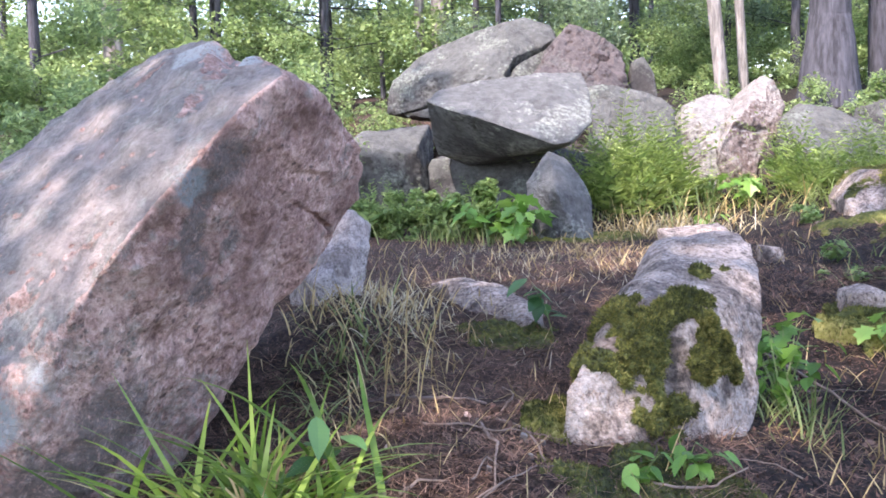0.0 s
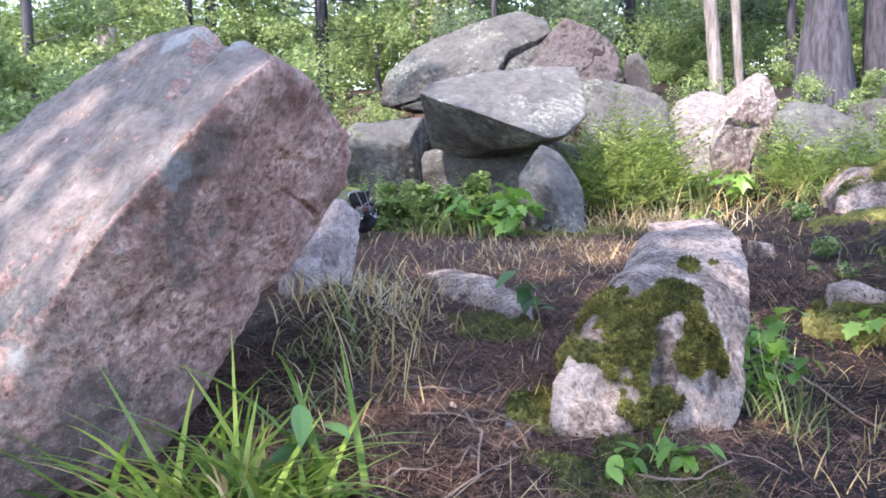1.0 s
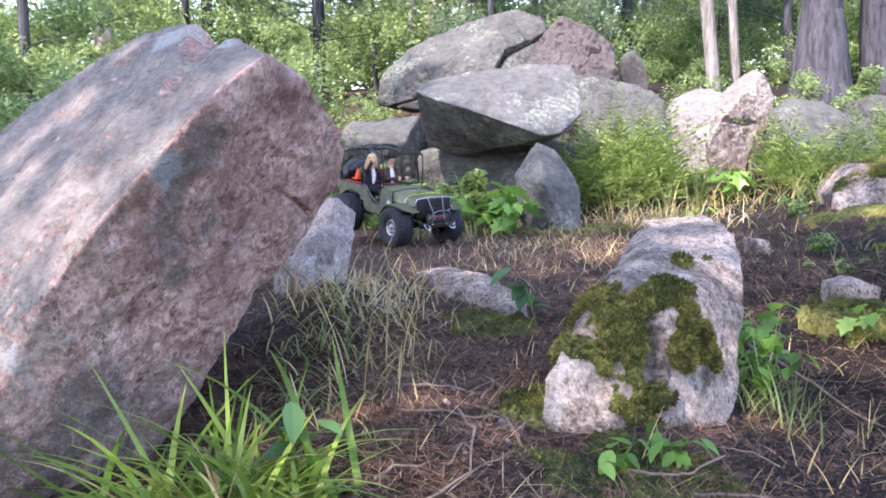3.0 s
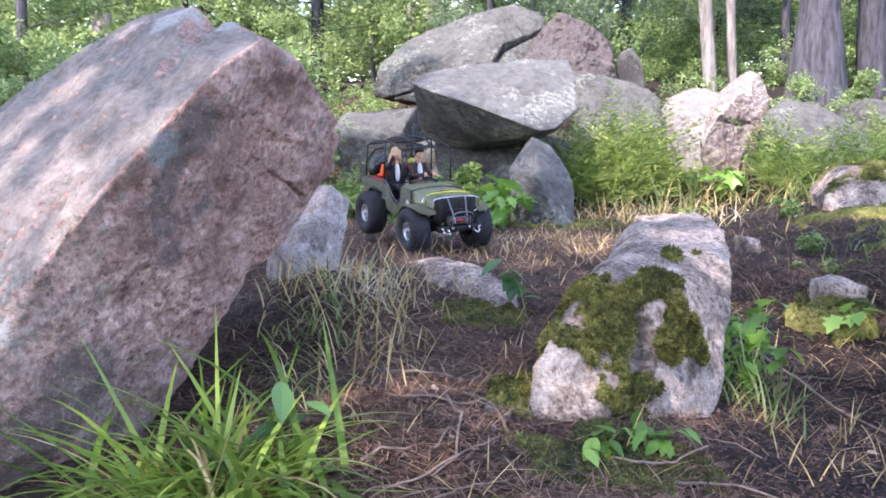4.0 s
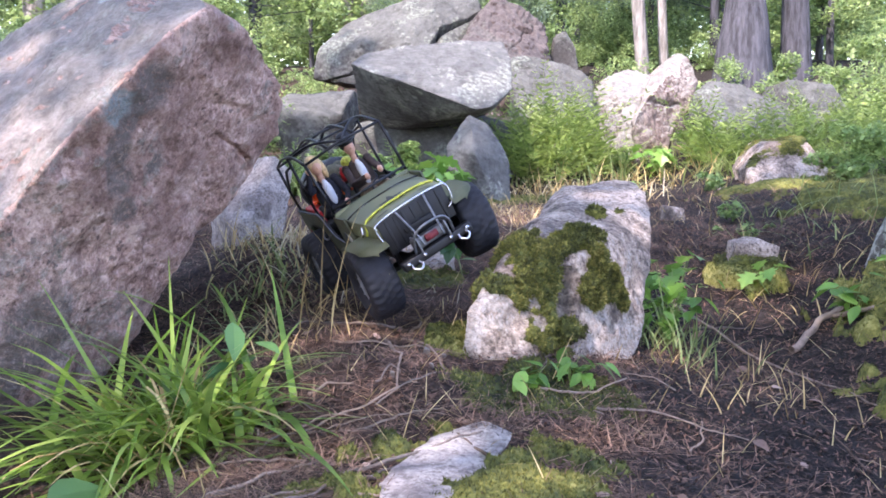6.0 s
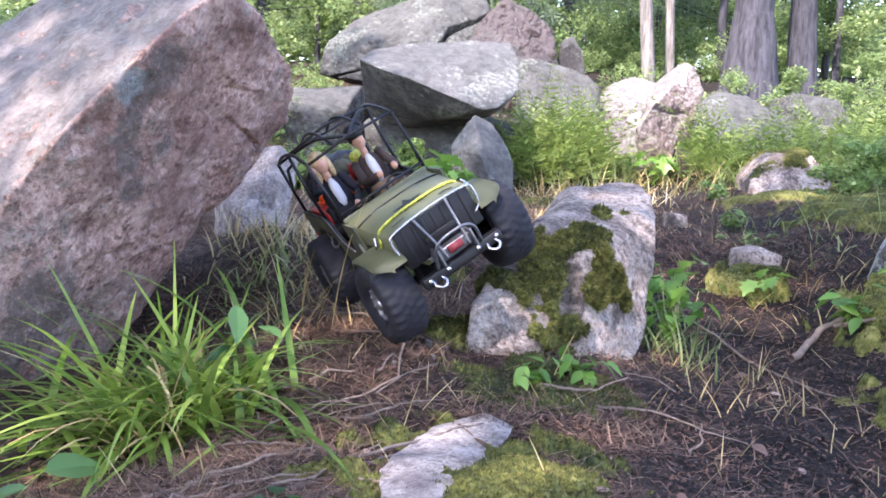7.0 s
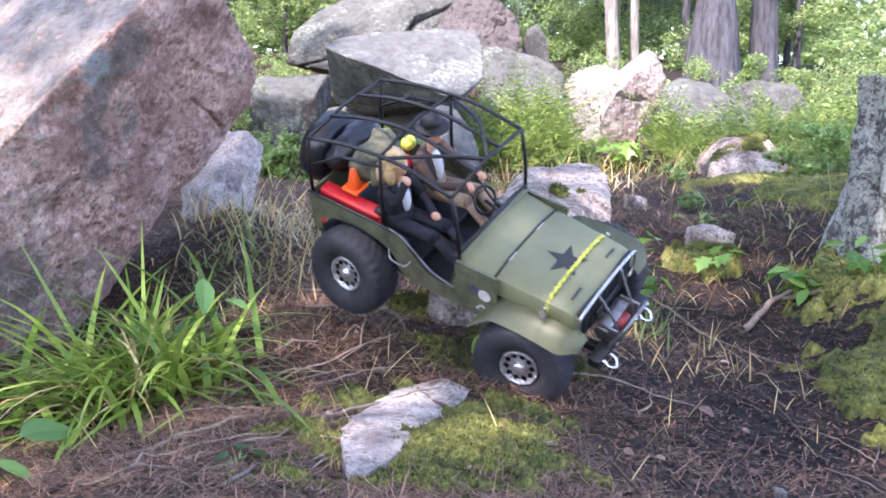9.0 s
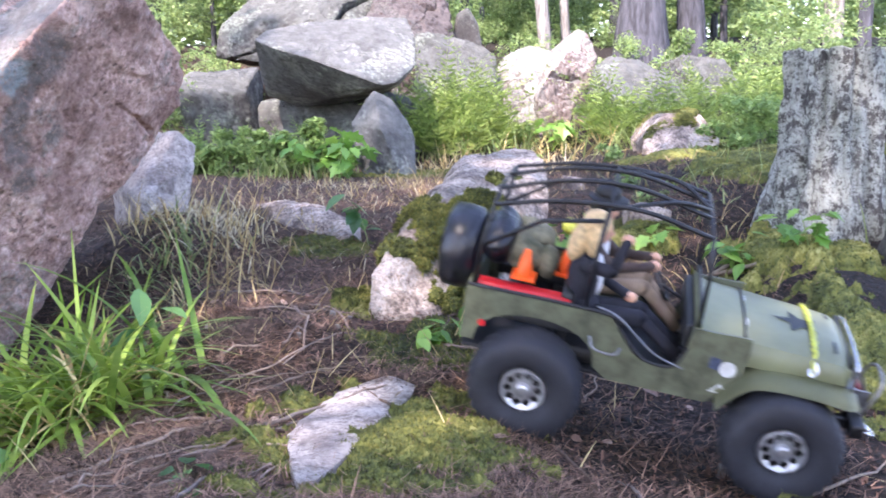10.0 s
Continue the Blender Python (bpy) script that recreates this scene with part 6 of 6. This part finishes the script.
    part("cab_rail", tube(arc([(0.032, -0.092, 0.14), (-0.01, -0.094, 0.155), (-0.06, -0.092, 0.192), (-0.09, -0.09, 0.2)]), 0.0015, 6), STEEL, car, "bright side wire across the door opening")
    # small fittings on the side
    part("grab_handle", tube(arc([(-0.092, -0.093, 0.158), (-0.086, -0.100, 0.146), (-0.070, -0.101, 0.142), (-0.056, -0.100, 0.143), (-0.050, -0.093, 0.150)]), 0.0018, 6), STEEL, car, "bright bent grab handle")

    def badge(outline, mat, label):
        return part("badge", sheet(outline, 0.0012, "xz", -0.0905), mat, car, label, False)
    badge([(0.070, 0.116), (0.094, 0.116), (0.082, 0.130)], DECAL, "pale triangular badge")
    badge([(0.075, 0.1185), (0.089, 0.1185), (0.082, 0.1265)], OLIVE, "olive middle of the triangular badge").location.y = -0.001
    badge([(0.086 + 0.010 * math.cos(a), 0.152 + 0.011 * math.sin(a)) for a in np.linspace(0, 2 * math.pi, 13)[:-1]], DECAL, "pale round badge")
    badge([(0.063, 0.150), (0.076, 0.148), (0.077, 0.164), (0.064, 0.166)], DECAL_BLUE, "blue-grey square badge")
    badge([(-0.236 + 0.005 * math.cos(a), 0.140 + 0.005 * math.sin(a)) for a in np.linspace(0, 2 * math.pi, 13)[:-1]], RED, "small red side marker")
    # spare wheel in a black cover
    b = lathe([(-0.026, 0.0001), (-0.028, 0.045), (-0.022, 0.056), (0.0, 0.060), (0.018, 0.057), (0.024, 0.046), (0.026, 0.0001)], 36)
    for v in b.verts:
        v.co += v.co.normalized() * 0.003 * noise.noise(v.co * 60)
    b.transform(Matrix.Translation((-0.292, 0.0, 0.205)) @ Matrix.Rotation(math.pi / 2, 4, "Z"))
    part("spare_wheel", b, BAG, car, "spare wheel in a shiny black cover")
    return car


def broaden(car):
    """The tub is broad and its nose long: every part but the axles takes the true width and length."""
    for ob in car.children_recursive:
        if ob.name.split(".")[0] in ("axle", "differential", "shock", "link"):
            continue
        for v in ob.data.vertices:
            v.co.y *= 1.09
            v.co.x += 0.012 * step(0.05, 0.2, v.co.x)


jeep = build_car()
broaden(jeep)
WHEELS = [(add_wheel(jeep, AXLES[0] if sx > 0 else AXLES[1], sy * TRACK / 2, TYRE_R), sx, sy) for sx in (1, -1) for sy in (-1, 1)]


def doll(label, y, man):
    """A plain seated toy doll in one mesh: rounded limbs, clothes and head."""
    bm = bmesh.new()
    legs = 4 if man else 1
    blob(bm, (-0.085, y, 0.150), (0.022, 0.026, 0.024), slot=legs)
    blob(bm, (-0.088, y, 0.185), (0.019, 0.027, 0.038), (0, -6, 0), slot=1)
    blob(bm, (-0.074, y, 0.192), (0.010, 0.010, 0.030), (0, -6, 0), slot=2, sub=2)
    capsule(bm, (-0.084, y, 0.215), (-0.080, y, 0.232), 0.007, 0.007, 0)
    blob(bm, (-0.078, y, 0.249), (0.0135, 0.0122, 0.0175), slot=0)
    blob(bm, (-0.0648, y, 0.247), (0.0026, 0.0022, 0.0035), slot=0, sub=2)
    if man:
        blob(bm, (-0.084, y, 0.256), (0.016, 0.0155, 0.014), slot=3)
        blob(bm, (-0.080, y, 0.262), (0.018, 0.0175, 0.011), slot=3)
        blob(bm, (-0.078, y, 0.264), (0.026, 0.025, 0.0028), slot=3)
        blob(bm, (-0.080, y, 0.272), (0.0165, 0.016, 0.011), slot=3)
    else:
        blob(bm, (-0.085, y, 0.255), (0.0185, 0.0175, 0.0195), slot=3)
        for s in (-1, 1):
            blob(bm, (-0.084, y + s * 0.0145, 0.238), (0.009, 0.007, 0.022), slot=3, sub=2)
        blob(bm, (-0.100, y, 0.232), (0.013, 0.020, 0.030), (0, 12, 0), slot=3)
    for s in (-1, 1):
        hip, knee, foot = (-0.08, y + s * 0.013, 0.146), (-0.012, y + s * 0.015, 0.160 if man else 0.152), (0.036, y + s * 0.014, 0.114)
        capsule(bm, hip, knee, 0.0125, 0.0095, legs)
        capsule(bm, knee, foot, 0.0095, 0.0065, legs)
        blob(bm, (0.045, y + s * 0.014, 0.110), (0.014, 0.007, 0.006), slot=3 if man else 1, sub=2)
        sh = (-0.088, y + s * 0.027, 0.210)
        if man:
            el, hd = (-0.058, y + s * 0.034, 0.182), (-0.006, y + s * 0.016, 0.192)
        elif s < 0:
            el, hd = (-0.056, y + s * 0.040, 0.214), (-0.046, y + s * 0.026, 0.252)
        else:
            el, hd = (-0.068, y + s * 0.034, 0.176), (-0.028, y + s * 0.012, 0.166)
        capsule(bm, sh, el, 0.0095, 0.0075, 1)
        capsule(bm, el, hd, 0.0075, 0.0052, 1)
        blob(bm, hd, (0.008, 0.006, 0.0075), slot=0, sub=2)
    bm.transform(Matrix.Translation((-0.018, 0.0, 0.148)) @ Matrix.Diagonal((1.12, 1.05, 1.09, 1)) @ Matrix.Translation((0, 0, -0.124)))
    ob = mesh_object("doll", bm, [SKIN, BROWN if man else NAVY, SHIRT, DARK if man else BLOND, TAN])
    return tagged(ob, label, "doll")


CARGO = [doll("blond toy doll in dark clothes seated in the model car", -0.042, False),
         doll("toy doll in brown jacket and dark hat at the wheel", 0.042, True)]


def cone(label, x, y, z, s):
    bm = lathe([(0.0, 0.0001), (0.0, 0.0095), (0.004, 0.0095), (0.030, 0.0035), (0.031, 0.0001)], 20)
    bm.transform(Matrix.Translation((x, y, z)) @ Matrix.Rotation(math.pi / 2, 4, "X") @ Matrix.Diagonal((s, s, s, 1)))
    block(x - 0.013 * s, x + 0.013 * s, y - 0.013 * s, y + 0.013 * s, z - 0.002, z + 0.002, 0.0006, bm)
    return tagged(mesh_object("toy_cone", bm, ORANGE), label, "toy cone")


CARGO.append(cone("small orange toy traffic cone in the car's bed", -0.195, -0.055, 0.202, 1.25))
CARGO.append(cone("small orange toy traffic cone behind the seats", -0.145, 0.0, 0.195, 1.1))
box = tagged(mesh_object("toy_crate", block(-0.252, -0.125, -0.083, -0.058, 0.150, 0.192, 0.004), RED), "low red plastic crate in the car's bed", "crate")
CARGO.append(box)
bm = bmesh.new()
for c, r in (((-0.20, -0.012, 0.222), (0.032, 0.034, 0.030)), ((-0.205, 0.03, 0.225), (0.03, 0.03, 0.028)), ((-0.19, 0.0, 0.24), (0.026, 0.03, 0.02)), ((-0.168, -0.02, 0.215), (0.014, 0.022, 0.024))):
    blob(bm, c, r, sub=4)
for v in bm.verts:
    v.co += v.co.normalized() * 0.005 * noise.fractal(v.co * 45, 1.0, 2.0, 3)
CARGO.append(tagged(mesh_object("toy_backpack", bm, CANVAS), "camouflage cloth pack in the car's bed", "backpack"))
bm = bmesh.new()
blob(bm, (-0.238, 0.0, 0.232), (0.028, 0.062, 0.034), sub=4)
for v in bm.verts:
    v.co += v.co.normalized() * 0.007 * noise.fractal(v.co * 35 + Vector((4, 0, 0)), 1.0, 2.0, 3)
CARGO.append(tagged(mesh_object("toy_bag", bm, BAG), "shiny black bag behind the seats of the car", "bag"))
bm = bmesh.new()
blob(bm, (-0.15, 0.035, 0.252), (0.012, 0.014, 0.012), sub=3)
CARGO.append(tagged(mesh_object("toy_helmet", bm, YELLOW), "small yellow toy helmet on the packs", "helmet"))

bm = lathe([(0.0, 0.0001), (0.0, 0.008), (0.022, 0.008), (0.027, 0.003), (0.031, 0.003), (0.031, 0.0001)], 16)
bm.transform(Matrix.Translation((-0.135, 0.012, 0.218)) @ Matrix.Rotation(math.pi / 2, 4, "X"))
CARGO.append(tagged(mesh_object("toy_extinguisher", bm, RED), "small red toy bottle behind the seats", "toy bottle"))


def glide(rows, t):
    """A pose between two rows, by straight lines."""
    for (t0, m0), (t1, m1) in zip(rows, rows[1:]):
        if t0 <= t <= t1:
            return m0.lerp(m1, (t - t0) / (t1 - t0))
    return rows[-1][1]


def motions():
    """The car drives down over the rocks; its wheels roll and steer; what it carries goes with it."""
    walk(jeep, JEEP_ROWS)
    for thing in CARGO:
        walk(thing, JEEP_ROWS)
    steer_rows = [(0, 0), (5.0, -4), (5.5, -5), (7.0, 3), (7.5, 12), (8.0, 12), (8.5, 11), (9.0, 12), (9.5, 8), (10.0, 4)]
    sway_rows = [(0, 0), (4.5, 0), (5.5, -6), (8.0, -8), (8.5, -9), (9.0, -13), (9.5, -12), (9.8, -5), (10.0, 0)]
    times = [k / 30 for k in range(301)]
    for wheel, sx, sy in WHEELS:
        rows, turn, last = [], 0.0, None
        hub = Vector((AXLES[0] if sx > 0 else AXLES[1], sy * TRACK / 2, TYRE_R))
        for t in times:
            here = glide(JEEP_ROWS, t) @ hub
            if last is not None:
                turn += math.degrees((here - last).length / TYRE_R)
            last = here
            steer = float(np.interp(t, [a for a, _ in steer_rows], [b for _, b in steer_rows])) if sx > 0 else 0.0
            sway = float(np.interp(t, [a for a, _ in sway_rows], [b for _, b in sway_rows]))
            lift = float(np.interp(t, [8.6, 9.4, 9.6, 10.0], [0, 0.012, 0.012, 0])) if sx < 0 and sy < 0 else 0.0
            rows.append((t, pose(hub.x, hub.y, hub.z + lift, sway, 0, steer) @ pose(0, 0, 0, 0, turn % 360, 0)))
        walk(wheel, rows)


motions()
